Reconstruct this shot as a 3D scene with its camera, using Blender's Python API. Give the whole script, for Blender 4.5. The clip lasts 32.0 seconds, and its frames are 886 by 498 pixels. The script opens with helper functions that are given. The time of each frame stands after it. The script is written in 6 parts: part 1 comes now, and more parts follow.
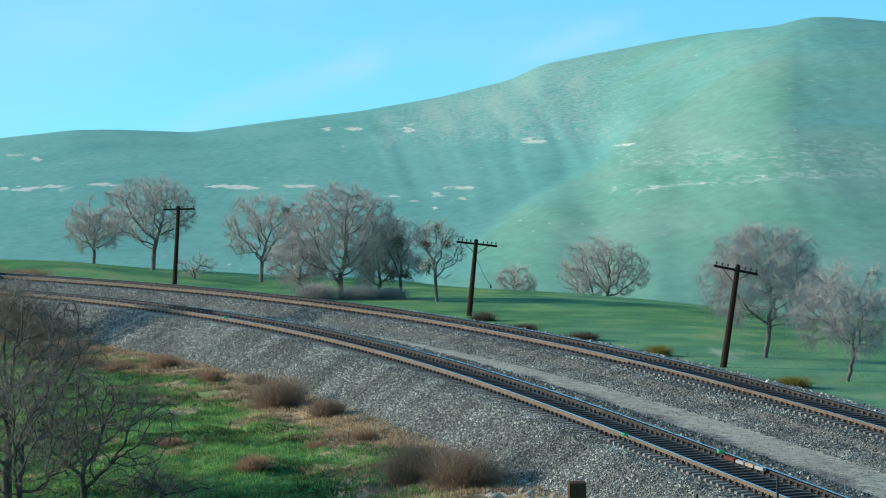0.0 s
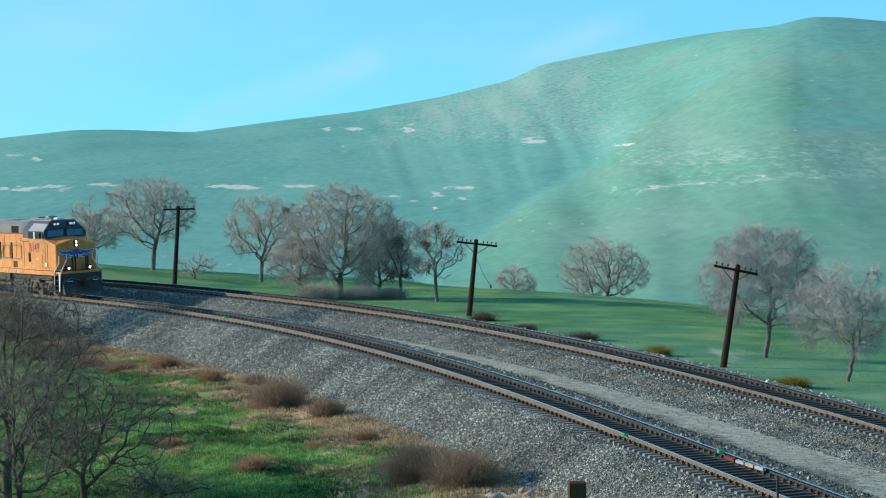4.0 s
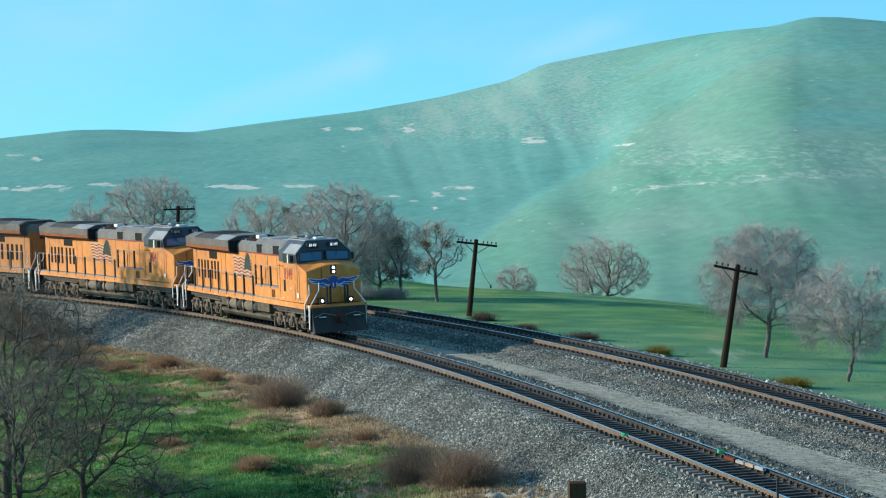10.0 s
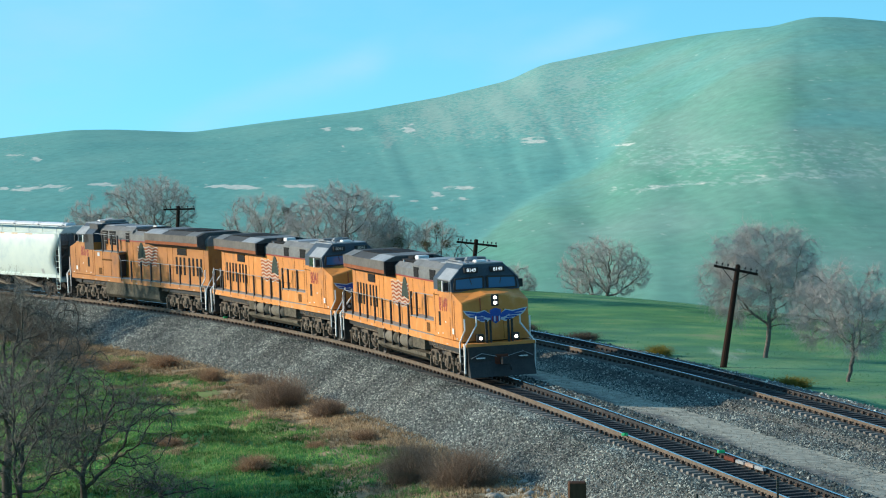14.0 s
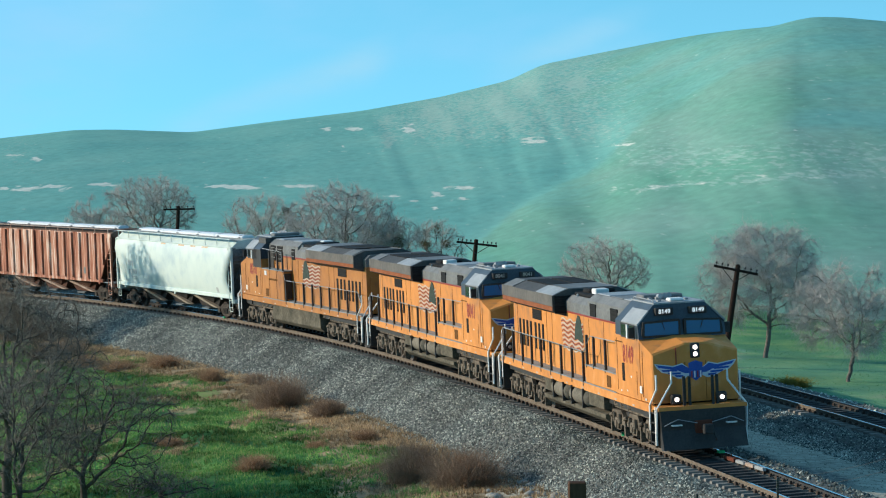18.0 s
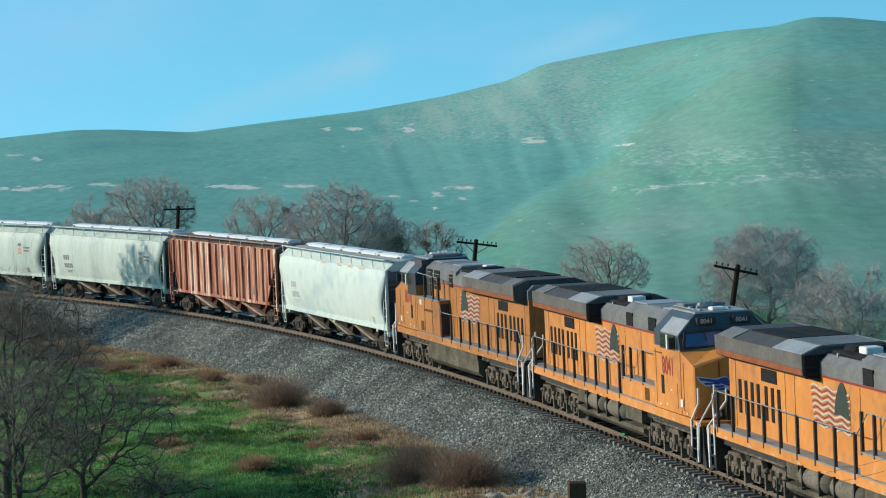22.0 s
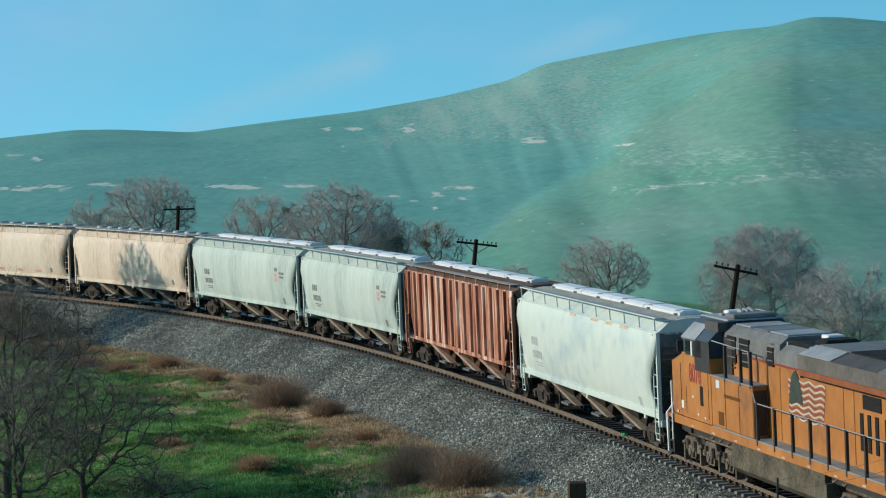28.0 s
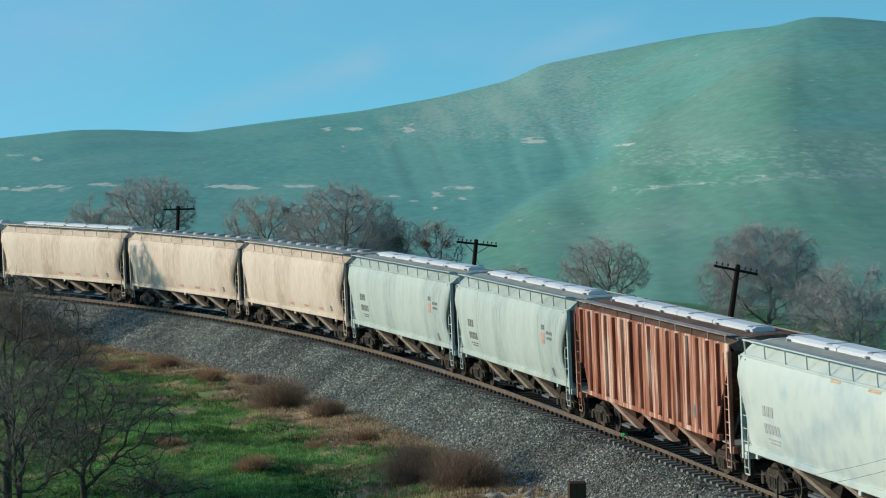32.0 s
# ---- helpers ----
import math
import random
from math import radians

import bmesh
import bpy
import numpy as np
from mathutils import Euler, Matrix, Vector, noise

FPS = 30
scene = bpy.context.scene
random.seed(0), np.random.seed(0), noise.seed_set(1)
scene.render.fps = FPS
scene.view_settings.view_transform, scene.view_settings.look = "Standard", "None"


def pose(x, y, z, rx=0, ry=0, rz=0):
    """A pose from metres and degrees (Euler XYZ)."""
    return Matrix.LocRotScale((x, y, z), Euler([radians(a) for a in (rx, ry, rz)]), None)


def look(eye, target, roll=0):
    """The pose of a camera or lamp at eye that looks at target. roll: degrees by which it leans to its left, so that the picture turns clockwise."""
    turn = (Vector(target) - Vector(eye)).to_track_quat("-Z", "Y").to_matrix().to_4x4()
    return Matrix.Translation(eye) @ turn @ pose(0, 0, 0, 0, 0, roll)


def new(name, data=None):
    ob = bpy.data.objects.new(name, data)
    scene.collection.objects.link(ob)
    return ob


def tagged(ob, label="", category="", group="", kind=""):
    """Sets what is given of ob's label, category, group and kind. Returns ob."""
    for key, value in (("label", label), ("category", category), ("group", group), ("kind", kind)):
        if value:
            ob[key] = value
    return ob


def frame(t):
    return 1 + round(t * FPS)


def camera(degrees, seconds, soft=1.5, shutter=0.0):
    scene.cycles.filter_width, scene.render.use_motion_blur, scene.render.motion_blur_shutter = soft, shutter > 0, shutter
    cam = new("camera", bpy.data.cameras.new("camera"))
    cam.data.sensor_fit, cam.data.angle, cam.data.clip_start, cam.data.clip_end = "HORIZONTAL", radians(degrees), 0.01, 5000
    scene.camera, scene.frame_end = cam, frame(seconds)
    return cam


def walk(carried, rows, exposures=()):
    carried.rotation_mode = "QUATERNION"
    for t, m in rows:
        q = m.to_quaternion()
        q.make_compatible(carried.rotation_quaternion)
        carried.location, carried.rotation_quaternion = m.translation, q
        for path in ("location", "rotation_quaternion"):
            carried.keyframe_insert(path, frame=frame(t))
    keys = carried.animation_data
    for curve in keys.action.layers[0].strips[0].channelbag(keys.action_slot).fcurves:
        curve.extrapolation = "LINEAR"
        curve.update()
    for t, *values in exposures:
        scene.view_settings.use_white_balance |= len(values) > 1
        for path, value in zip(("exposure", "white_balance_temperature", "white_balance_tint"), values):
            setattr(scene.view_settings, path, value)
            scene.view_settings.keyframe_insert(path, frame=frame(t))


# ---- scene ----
# the camera stands on a tripod
cam = camera(17.71, 32.0, soft=1.1)
_stand = Matrix.Translation((0, 0, 9.564)) @ Matrix.Rotation(radians(90), 4, "X") @ Matrix.Rotation(-0.02905, 4, "X") @ Matrix.Rotation(-0.01578, 4, "Z")
walk(cam, [(0.0, _stand), (32.0, _stand)], exposures=[(0.0, 0.76, 6000, 10.0), (14.0, 0.75, 6000, 10.0), (20.0, 0.52, 6000, 10.0), (25.0, 0.32, 6000, 10.0), (30.0, 0.18, 6000, 10.0), (32.0, 0.15, 6000, 10.0)])

# ---- the line of the railway: s in metres along the near track, lat to the right of travel ----
EYE_H = 9.564
S_TAB = np.arange(-420.0, 130.0, 0.5)
_k = np.where(S_TAB < -118, 0.0, np.where(S_TAB > 40, 0.0034, 0.0002664 + 7.92e-05 * S_TAB))
_th = np.concatenate([[0], np.cumsum((_k[1:] + _k[:-1]) / 2 * 0.5)])
_i0 = int(np.argmin(abs(S_TAB)))
TH_TAB = _th - _th[_i0] - 1.3573154
_x = np.concatenate([[0], np.cumsum(0.5 * np.cos((TH_TAB[1:] + TH_TAB[:-1]) / 2))])
_y = np.concatenate([[0], np.cumsum(0.5 * np.sin((TH_TAB[1:] + TH_TAB[:-1]) / 2))])
X_TAB, Y_TAB = _x - _x[_i0] + 9.8174, _y - _y[_i0] + 84.668
CANT, CANT_FAR = 0.0326, 0.0404


def rail_z(s):
    s = np.clip(s, -170, 60)
    return -0.01965 * s - 4.75e-05 * s * s / 2


def far_off(s):
    c = np.clip(s, -135, 40)
    return 11.59 + 0.02237 * c - 0.000132 * c * c


def far_z(s):
    c = np.clip(s, -135, 40)
    return rail_z(s) - 0.849 - 0.01334 * c - 2.41e-05 * c * c


def line_at(s, lat=0.0, up=0.0, far=False):
    """A place by the near track (or the far one): metres to the right of travel and above the rails."""
    s = np.asarray(s, float)
    x, y, th = np.interp(s, S_TAB, X_TAB), np.interp(s, S_TAB, Y_TAB), np.interp(s, S_TAB, TH_TAB)
    rx, ry = np.sin(th), -np.cos(th)
    z, c = rail_z(s), CANT
    if far:
        d = far_off(s)
        x, y, z, c = x - rx * d, y - ry * d, far_z(s), CANT_FAR
    out = lat * np.cos(c) + up * np.sin(c)
    return np.stack([x + rx * out, y + ry * out, z + up * np.cos(c) - lat * np.sin(c)], -1)


def to_line(x, y):
    """s and lat of places in the plan."""
    x, y = np.asarray(x, float).ravel(), np.asarray(y, float).ravel()
    s, lat = np.empty(len(x)), np.empty(len(x))
    xt, yt, st, tt = X_TAB[::4], Y_TAB[::4], S_TAB[::4], TH_TAB[::4]
    for a in range(0, len(x), 4000):
        dx, dy = x[a:a + 4000, None] - xt, y[a:a + 4000, None] - yt
        i = np.argmin(dx * dx + dy * dy, 1)
        n = np.arange(len(i))
        t = tt[i]
        along = dx[n, i] * np.cos(t) + dy[n, i] * np.sin(t)
        s[a:a + 4000] = st[i] + along
        lat[a:a + 4000] = dx[n, i] * np.sin(t) - dy[n, i] * np.cos(t)
    return s, lat


def smooth(a, b, v):
    t = np.clip((v - a) / (b - a), 0, 1)
    return t * t * (3 - 2 * t)


def wave(x, y, size, seed):
    """Cheap rolling noise of about -1 to 1."""
    r = np.random.RandomState(seed)
    out = 0
    for _ in range(7):
        a, f, p = r.uniform(0, 6.283), r.uniform(0.6, 1.7) / size, r.uniform(0, 6.283)
        out = out + np.sin((x * np.cos(a) + y * np.sin(a)) * f * 6.283 + p)
    return out / 3.2


def ground_z(x, y):
    """The height of the natural ground."""
    shape = np.shape(x)
    x, y = np.asarray(x, float).ravel(), np.asarray(y, float).ravel()
    s, lat = to_line(x, y)
    r = np.hypot(x, y)
    zr, zf, d = rail_z(s), far_z(s), far_off(s)
    # near side: foot of the embankment, then a meadow that climbs to the knoll under the camera
    foot = zr - 0.95 - np.clip(lat - 2.6, 0, None) / 1.75
    meadow = np.maximum(0.8 * zr - 1.75 - 0.05 * (lat - 5), -2.5) + (0.25 * wave(x, y, 30, 3) + 0.13 * wave(x, y, 9, 4) + 0.08 * wave(x, y, 3.2, 6) + 0.03 * wave(x, y, 1.6, 9)) * smooth(4, 9, lat)
    knoll = 8.0 - 0.112 * r + 0.10 * wave(x, y, 12, 5)
    near = np.maximum(foot, np.logaddexp(meadow * 1.5, np.minimum(knoll, 8) * 1.5) / 1.5)
    # between and beyond the tracks
    m = -(lat + d)
    mid = np.interp(-lat / d, [0, 0.30, 0.62, 1.0], [0, 1, 1, 0])
    between = zr + (zf - zr) * np.clip(-lat / d, 0, 1) - 0.55 - 0.25 * mid
    field = zf - 0.55 - 0.55 * smooth(1.5, 7, m) - 0.022 * np.clip(m, 0, 90) + 0.22 * wave(x, y, 38, 7) * smooth(4, 20, m)
    field = field - 2.6 * smooth(-12, 30, x) * smooth(15, 75, m)
    field = field + 0.078 * np.clip(-14 - x, 0, 16) * smooth(3, 12, m)
    edge = 228 - 13 * smooth(-3, 4, x) + 6 * wave(x, y, 120, 8)
    u = x / np.maximum(y, 1)
    field = field - 15.0 * smooth(edge, edge + 260 - 100 * smooth(-3, 4, x), r) - 0.02 * np.clip(r - edge, 0, 400)
    hill = hills(u, r)
    field = np.where(r > 300, np.maximum(field, hill), field)
    z = np.where(lat > 0, near, np.where(m < 0, between, field))
    return z.reshape(shape)


# the ridges, as elevations over bearings (x over y): the long ridge behind and the spur of the large hill before it
def ridge_back(u):
    return np.interp(u, [-0.19, -0.155, -0.129, -0.115, -0.0876, -0.0597, -0.028, 0.0, 0.024, 0.036, 0.054, 0.076, 0.09, 0.104, 0.1177, 0.1237, 0.1316, 0.1416, 0.157, 0.2],
                     [0.008, 0.0122, 0.0147, 0.0147, 0.0133, 0.0166, 0.0199, 0.0244, 0.0298, 0.0352, 0.0385, 0.0423, 0.0445, 0.046, 0.0470, 0.0487, 0.0500, 0.0496, 0.0478, 0.044])


def ridge_front(u):
    return np.interp(u, [-0.03, -0.0086, 0.0174, 0.0294, 0.0384, 0.0474, 0.0555, 0.0605, 0.0656, 0.075, 0.088, 0.104, 0.1237, 0.2],
                     [-0.055, -0.0207, -0.0112, -0.0064, -0.0006, 0.0047, 0.0101, 0.0150, 0.0195, 0.0265, 0.0350, 0.0410, 0.0440, 0.040])


def soft(fn, u, w=0.006):
    return sum(fn(u + k * w) for k in (-1, -0.5, 0, 0.5, 1)) / 5


def drift(v, seed):
    """Smooth random noise along one axis, about -1 to 1."""
    table = np.random.RandomState(seed).uniform(-1, 1, 4096)
    i = np.floor(v).astype(int)
    t = v - i
    t = t * t * (3 - 2 * t)
    return table[i % 4096] * (1 - t) + table[(i + 1) % 4096] * t


def hill_parts(u, r):
    """The heights of the ridge behind and of the spur with its hill before it, and how softly they join."""
    uc = np.clip(u, -0.5, 0.5)
    far_r = 1900 - 500 * smooth(0.045, 0.125, uc)
    # the crest is sharp, the slopes below it even
    low = smooth(0.55, 0.97, (r - 620) / (far_r - 620))
    top_b = EYE_H + far_r * (soft(ridge_back, uc, 0.003) * low + soft(ridge_back, uc, 0.030) * (1 - low))
    # spurs and gullies that run down the ridge, slanting towards the valley
    w = uc + 0.000022 * (r - 1300) + 0.0022 * drift(r / 150 + uc * 60, 3)
    gully = 0.26 * drift(w * 88, 11) + 0.20 * drift(w * 190, 12) + 0.08 * drift(w * 420 + r / 400, 13)
    gully = gully * (0.18 + 0.82 * smooth(-0.06, -0.015, uc)) * (0.35 + 0.65 * smooth(-0.9, 0.6, drift(r / 260 + uc * 45, 17)))
    roll = 0.8 * drift(w * 17 + 3, 14) + 0.6 * drift(r / 190 + uc * 25, 15)
    tb = smooth(620, far_r, r)
    ease = smooth(800, 1150, r) * smooth(far_r - 20, far_r - 330, r)
    back = -20 + (top_b + 20) * (0.35 * (r - 620) / (far_r - 620) + 0.65 * tb) + (gully + roll) * ease
    back = np.where(r > far_r, EYE_H + far_r * soft(ridge_back, uc, 0.003) - (r - far_r) * 0.12, back)
    # the spur before it, and the broad hill that it grows out of, with a swale on its flank
    near_r = 1150 + (far_r - 1150) * smooth(0.025, 0.095, uc)
    even = smooth(0.062, 0.085, uc)
    top_f = EYE_H + near_r * (soft(ridge_front, uc, 0.004) * (1 - even) + soft(ridge_front, uc, 0.030) * even)
    tf = smooth(420, near_r, r)
    front = -20 + (top_f + 20) * (0.4 * (r - 420) / (near_r - 420) + 0.6 * tf)
    front = front + (0.5 * drift(uc * 50 + r / 160, 21) + 0.18 * drift(uc * 160 + r / 60, 22)) * smooth(500, 800, r) * smooth(near_r - 10, near_r - 250, r)
    front = np.where(r > near_r, top_f - (r - near_r) * 0.10, front)
    k = 0.5 + 6.5 * smooth(0.040, 0.078, uc)
    return uc, back, front, k


def hills(u, r):
    uc, back, front, k = hill_parts(u, r)
    z = np.logaddexp(back / k, front / k) * k
    bed = 0.1096 + (1180 - r) / 250 * 0.040
    swale = np.exp(-((uc - bed) / 0.021) ** 2) * smooth(820, 950, r) * smooth(1390, 1250, r) * smooth(0.07, 0.13, uc)
    z = z - 1.3 * swale
    return np.minimum(z, EYE_H + r * soft(ridge_back, uc, 0.003))


# ---- daylight: a low warm sun from the left, clear cyan sky with faint cloud ----
SUN_TO = Vector((-0.93, 0.10, 0.34)).normalized()
sun = new("sun", bpy.data.lights.new("sun", "SUN"))
sun.data.energy, sun.data.angle, sun.data.color = 3.4, radians(0.6), (1.0, 0.85, 0.64)
sun.matrix_world = look((0, 0, 60), Vector((0, 0, 60)) - SUN_TO)
world = bpy.data.worlds.new("sky")
scene.world = world
world.use_nodes = True
_n, _l = world.node_tree.nodes, world.node_tree.links
_n.clear()
_sky = _n.new("ShaderNodeTexSky")
_sky.sky_type, _sky.sun_disc = "NISHITA", False
_sky.sun_elevation, _sky.sun_rotation = math.asin(SUN_TO.z), math.atan2(SUN_TO.x, SUN_TO.y)
_sky.air_density, _sky.dust_density, _sky.ozone_density = 1.0, 0.2, 3.0
_tc, _map = _n.new("ShaderNodeTexCoord"), _n.new("ShaderNodeMapping")
_map.inputs["Location"].default_value = (0, 0, 0.22)
_map.inputs["Scale"].default_value = (1, 1, 1.3)
_l.new(_tc.outputs["Generated"], _map.inputs[0])
_l.new(_map.outputs[0], _sky.inputs[0])
_tint = _n.new("ShaderNodeMix")
_tint.data_type, _tint.blend_type = "RGBA", "MULTIPLY"
_tint.inputs["Factor"].default_value = 1.0
_tint.inputs["B"].default_value = (0.74, 1.22, 1.0, 1)
_l.new(_sky.outputs[0], _tint.inputs["A"])
_cn, _cm = _n.new("ShaderNodeTexNoise"), _n.new("ShaderNodeMapping")
_cm.inputs["Scale"].default_value, _cm.inputs["Rotation"].default_value = (5, 5, 14), (0, -0.35, 0)
_cn.inputs["Scale"].default_value, _cn.inputs["Detail"].default_value = 1.6, 7
_l.new(_tc.outputs["Generated"], _cm.inputs[0])
_l.new(_cm.outputs[0], _cn.inputs["Vector"])
_cr = _n.new("ShaderNodeMapRange")
_cr.interpolation_type = "SMOOTHSTEP"
_cr.inputs["From Min"].default_value, _cr.inputs["From Max"].default_value, _cr.inputs["To Max"].default_value = 0.44, 0.72, 0.55
_l.new(_cn.outputs["Fac"], _cr.inputs["Value"])
_cl = _n.new("ShaderNodeMix")
_cl.data_type = "RGBA"
_cl.inputs["B"].default_value = (1.7, 2.95, 4.1, 1)
_l.new(_cr.outputs[0], _cl.inputs["Factor"])
_l.new(_tint.outputs["Result"], _cl.inputs["A"])
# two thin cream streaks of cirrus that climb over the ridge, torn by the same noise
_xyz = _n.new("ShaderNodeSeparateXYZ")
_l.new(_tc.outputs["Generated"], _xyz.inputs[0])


def sky_math(op, a, b):
    m = _n.new("ShaderNodeMath")
    m.operation = op
    for i, v in enumerate((a, b)):
        if isinstance(v, float):
            m.inputs[i].default_value = v
        else:
            _l.new(v, m.inputs[i])
    return m.outputs[0]


def sky_step(v, a, b, to=1.0):
    m = _n.new("ShaderNodeMapRange")
    m.interpolation_type = "SMOOTHSTEP"
    m.inputs["From Min"].default_value, m.inputs["From Max"].default_value, m.inputs["To Max"].default_value = a, b, to
    _l.new(v, m.inputs["Value"])
    return m.outputs[0]


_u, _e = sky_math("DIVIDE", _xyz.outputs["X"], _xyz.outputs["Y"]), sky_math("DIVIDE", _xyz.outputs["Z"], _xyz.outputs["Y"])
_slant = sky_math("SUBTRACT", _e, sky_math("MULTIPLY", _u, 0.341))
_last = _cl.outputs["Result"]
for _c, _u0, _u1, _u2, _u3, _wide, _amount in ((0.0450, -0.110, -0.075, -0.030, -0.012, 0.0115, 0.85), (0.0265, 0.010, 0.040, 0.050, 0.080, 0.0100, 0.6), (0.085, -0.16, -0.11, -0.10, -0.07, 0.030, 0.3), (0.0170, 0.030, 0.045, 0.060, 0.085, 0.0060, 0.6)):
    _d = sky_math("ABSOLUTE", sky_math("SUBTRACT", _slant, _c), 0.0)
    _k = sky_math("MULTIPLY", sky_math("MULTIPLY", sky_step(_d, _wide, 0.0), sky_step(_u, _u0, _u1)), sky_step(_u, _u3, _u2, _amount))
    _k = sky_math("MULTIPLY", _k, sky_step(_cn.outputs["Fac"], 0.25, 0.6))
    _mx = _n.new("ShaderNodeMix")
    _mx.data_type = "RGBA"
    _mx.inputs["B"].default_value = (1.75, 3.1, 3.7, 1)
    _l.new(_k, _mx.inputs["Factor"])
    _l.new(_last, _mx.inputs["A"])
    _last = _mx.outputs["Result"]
_bg, _out = _n.new("ShaderNodeBackground"), _n.new("ShaderNodeOutputWorld")
_bg.inputs["Strength"].default_value = 0.15
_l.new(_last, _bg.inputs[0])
_l.new(_bg.outputs[0], _out.inputs[0])


# ---- materials ----
def material(name, colours, scale=4.0, rough=0.8, metal=0.0, bump=0.2, fine=40.0, detail=6.0, spread=0.28, random_tint=0.0, coords="Object", stretch=(1, 1, 1)):
    """A surface of two or three colours mixed by noise at two scales, with fine relief."""
    m = bpy.data.materials.new(name)
    m.use_nodes = True
    nt = m.node_tree
    N, L = nt.nodes, nt.links
    b = N["Principled BSDF"]
    b.inputs["Roughness"].default_value, b.inputs["Metallic"].default_value = rough, metal
    b.inputs["Specular IOR Level"].default_value = 0.5 if rough < 0.72 else 0.12
    tc, mp = N.new("ShaderNodeTexCoord"), N.new("ShaderNodeMapping")
    mp.inputs["Scale"].default_value = stretch
    L.new(tc.outputs[coords], mp.inputs[0])
    n1, n2 = N.new("ShaderNodeTexNoise"), N.new("ShaderNodeTexNoise")
    for n, sc in ((n1, scale), (n2, fine)):
        n.inputs["Scale"].default_value, n.inputs["Detail"].default_value = sc, detail
        L.new(mp.outputs[0], n.inputs["Vector"])
    mix = N.new("ShaderNodeMath")
    mix.operation = "MULTIPLY_ADD"
    mix.inputs[1].default_value = 0.45
    L.new(n2.outputs["Fac"], mix.inputs[0])
    half = N.new("ShaderNodeMath")
    half.operation = "MULTIPLY"
    half.inputs[1].default_value = 0.55
    L.new(n1.outputs["Fac"], half.inputs[0])
    L.new(half.outputs[0], mix.inputs[2])
    ramp = N.new("ShaderNodeValToRGB")
    L.new(mix.outputs[0], ramp.inputs[0])
    e = ramp.color_ramp.elements
    while len(e) < len(colours):
        e.new(0.5)
    for i, c in enumerate(colours):
        e[i].position = 0.5 + (i / max(1, len(colours) - 1) - 0.5) * spread
        e[i].color = (*c, 1)
    last = ramp.outputs[0]
    if random_tint:
        oi, hs, mr = N.new("ShaderNodeObjectInfo"), N.new("ShaderNodeHueSaturation"), N.new("ShaderNodeMapRange")
        mr.inputs["To Min"].default_value, mr.inputs["To Max"].default_value = 1 - random_tint, 1 + random_tint
        L.new(oi.outputs["Random"], mr.inputs["Value"])
        L.new(mr.outputs[0], hs.inputs["Value"])
        L.new(last, hs.inputs["Color"])
        last = hs.outputs[0]
    L.new(last, b.inputs["Base Color"])
    if bump:
        bp = N.new("ShaderNodeBump")
        bp.inputs["Strength"].default_value, bp.inputs["Distance"].default_value = bump, 0.3 / fine
        L.new(n2.outputs["Fac"], bp.inputs["Height"])
        L.new(bp.outputs[0], b.inputs["Normal"])
    return m


def tie_material():
    """Concrete, stained dark by oil between the rails."""
    m = material("concrete_tie", [(0.15, 0.143, 0.13), (0.28, 0.265, 0.24)], scale=2, fine=30, random_tint=0.25)
    N, L = m.node_tree.nodes, m.node_tree.links
    tc, sp, ab, mr, mx = N.new("ShaderNodeTexCoord"), N.new("ShaderNodeSeparateXYZ"), N.new("ShaderNodeMath"), N.new("ShaderNodeMapRange"), N.new("ShaderNodeMix")
    ab.operation, mx.data_type = "ABSOLUTE", "RGBA"
    mr.inputs["From Min"].default_value, mr.inputs["From Max"].default_value = 0.42, 0.62
    L.new(tc.outputs["Object"], sp.inputs[0])
    L.new(sp.outputs["Y"], ab.inputs[0])
    L.new(ab.outputs[0], mr.inputs["Value"])
    b = N["Principled BSDF"]
    old = b.inputs["Base Color"].links[0].from_socket
    mx.inputs["A"].default_value = (0.055, 0.056, 0.058, 1)
    L.new(mr.outputs[0], mx.inputs["Factor"])
    L.new(old, mx.inputs["B"])
    L.new(mx.outputs["Result"], b.inputs["Base Color"])
    return m


M_BALLAST = material("ballast", [(0.042, 0.046, 0.046), (0.115, 0.12, 0.113), (0.28, 0.285, 0.262)], scale=1.2, fine=7.0, detail=3, spread=0.7, bump=0.9)
M_OILY = material("oily_dark_stone", [(0.022, 0.024, 0.026), (0.05, 0.05, 0.05), (0.11, 0.105, 0.10)], scale=1.5, fine=8.0, detail=3, spread=0.7, bump=0.8)
M_RAIL = material("rusty_rail", [(0.115, 0.092, 0.070), (0.20, 0.162, 0.126)], scale=3, fine=30, rough=0.75)
M_RAILTOP = material("polished_rail_top", [(0.5, 0.5, 0.52), (0.7, 0.7, 0.72)], scale=3, fine=30, rough=0.16, metal=1.0, bump=0.02)
M_TIE = tie_material()
M_CLIP = material("rusty_clip", [(0.03, 0.022, 0.018), (0.08, 0.055, 0.042)], scale=3, fine=30)
M_YELLOW = material("armour_yellow", [(0.34, 0.15, 0.055), (0.56, 0.212, 0.038), (0.63, 0.245, 0.045), (0.70, 0.34, 0.13)], scale=0.5, fine=3.2, rough=0.6, bump=0.02, spread=0.36, stretch=(0.9, 1, 0.75))
M_YELLOW_DUSTY = material("dusty_armour_yellow", [(0.20, 0.085, 0.035), (0.36, 0.138, 0.028), (0.42, 0.165, 0.030), (0.47, 0.21, 0.06)], scale=0.5, fine=3.0, rough=0.55, bump=0.02, spread=0.36, stretch=(0.9, 1, 0.7))
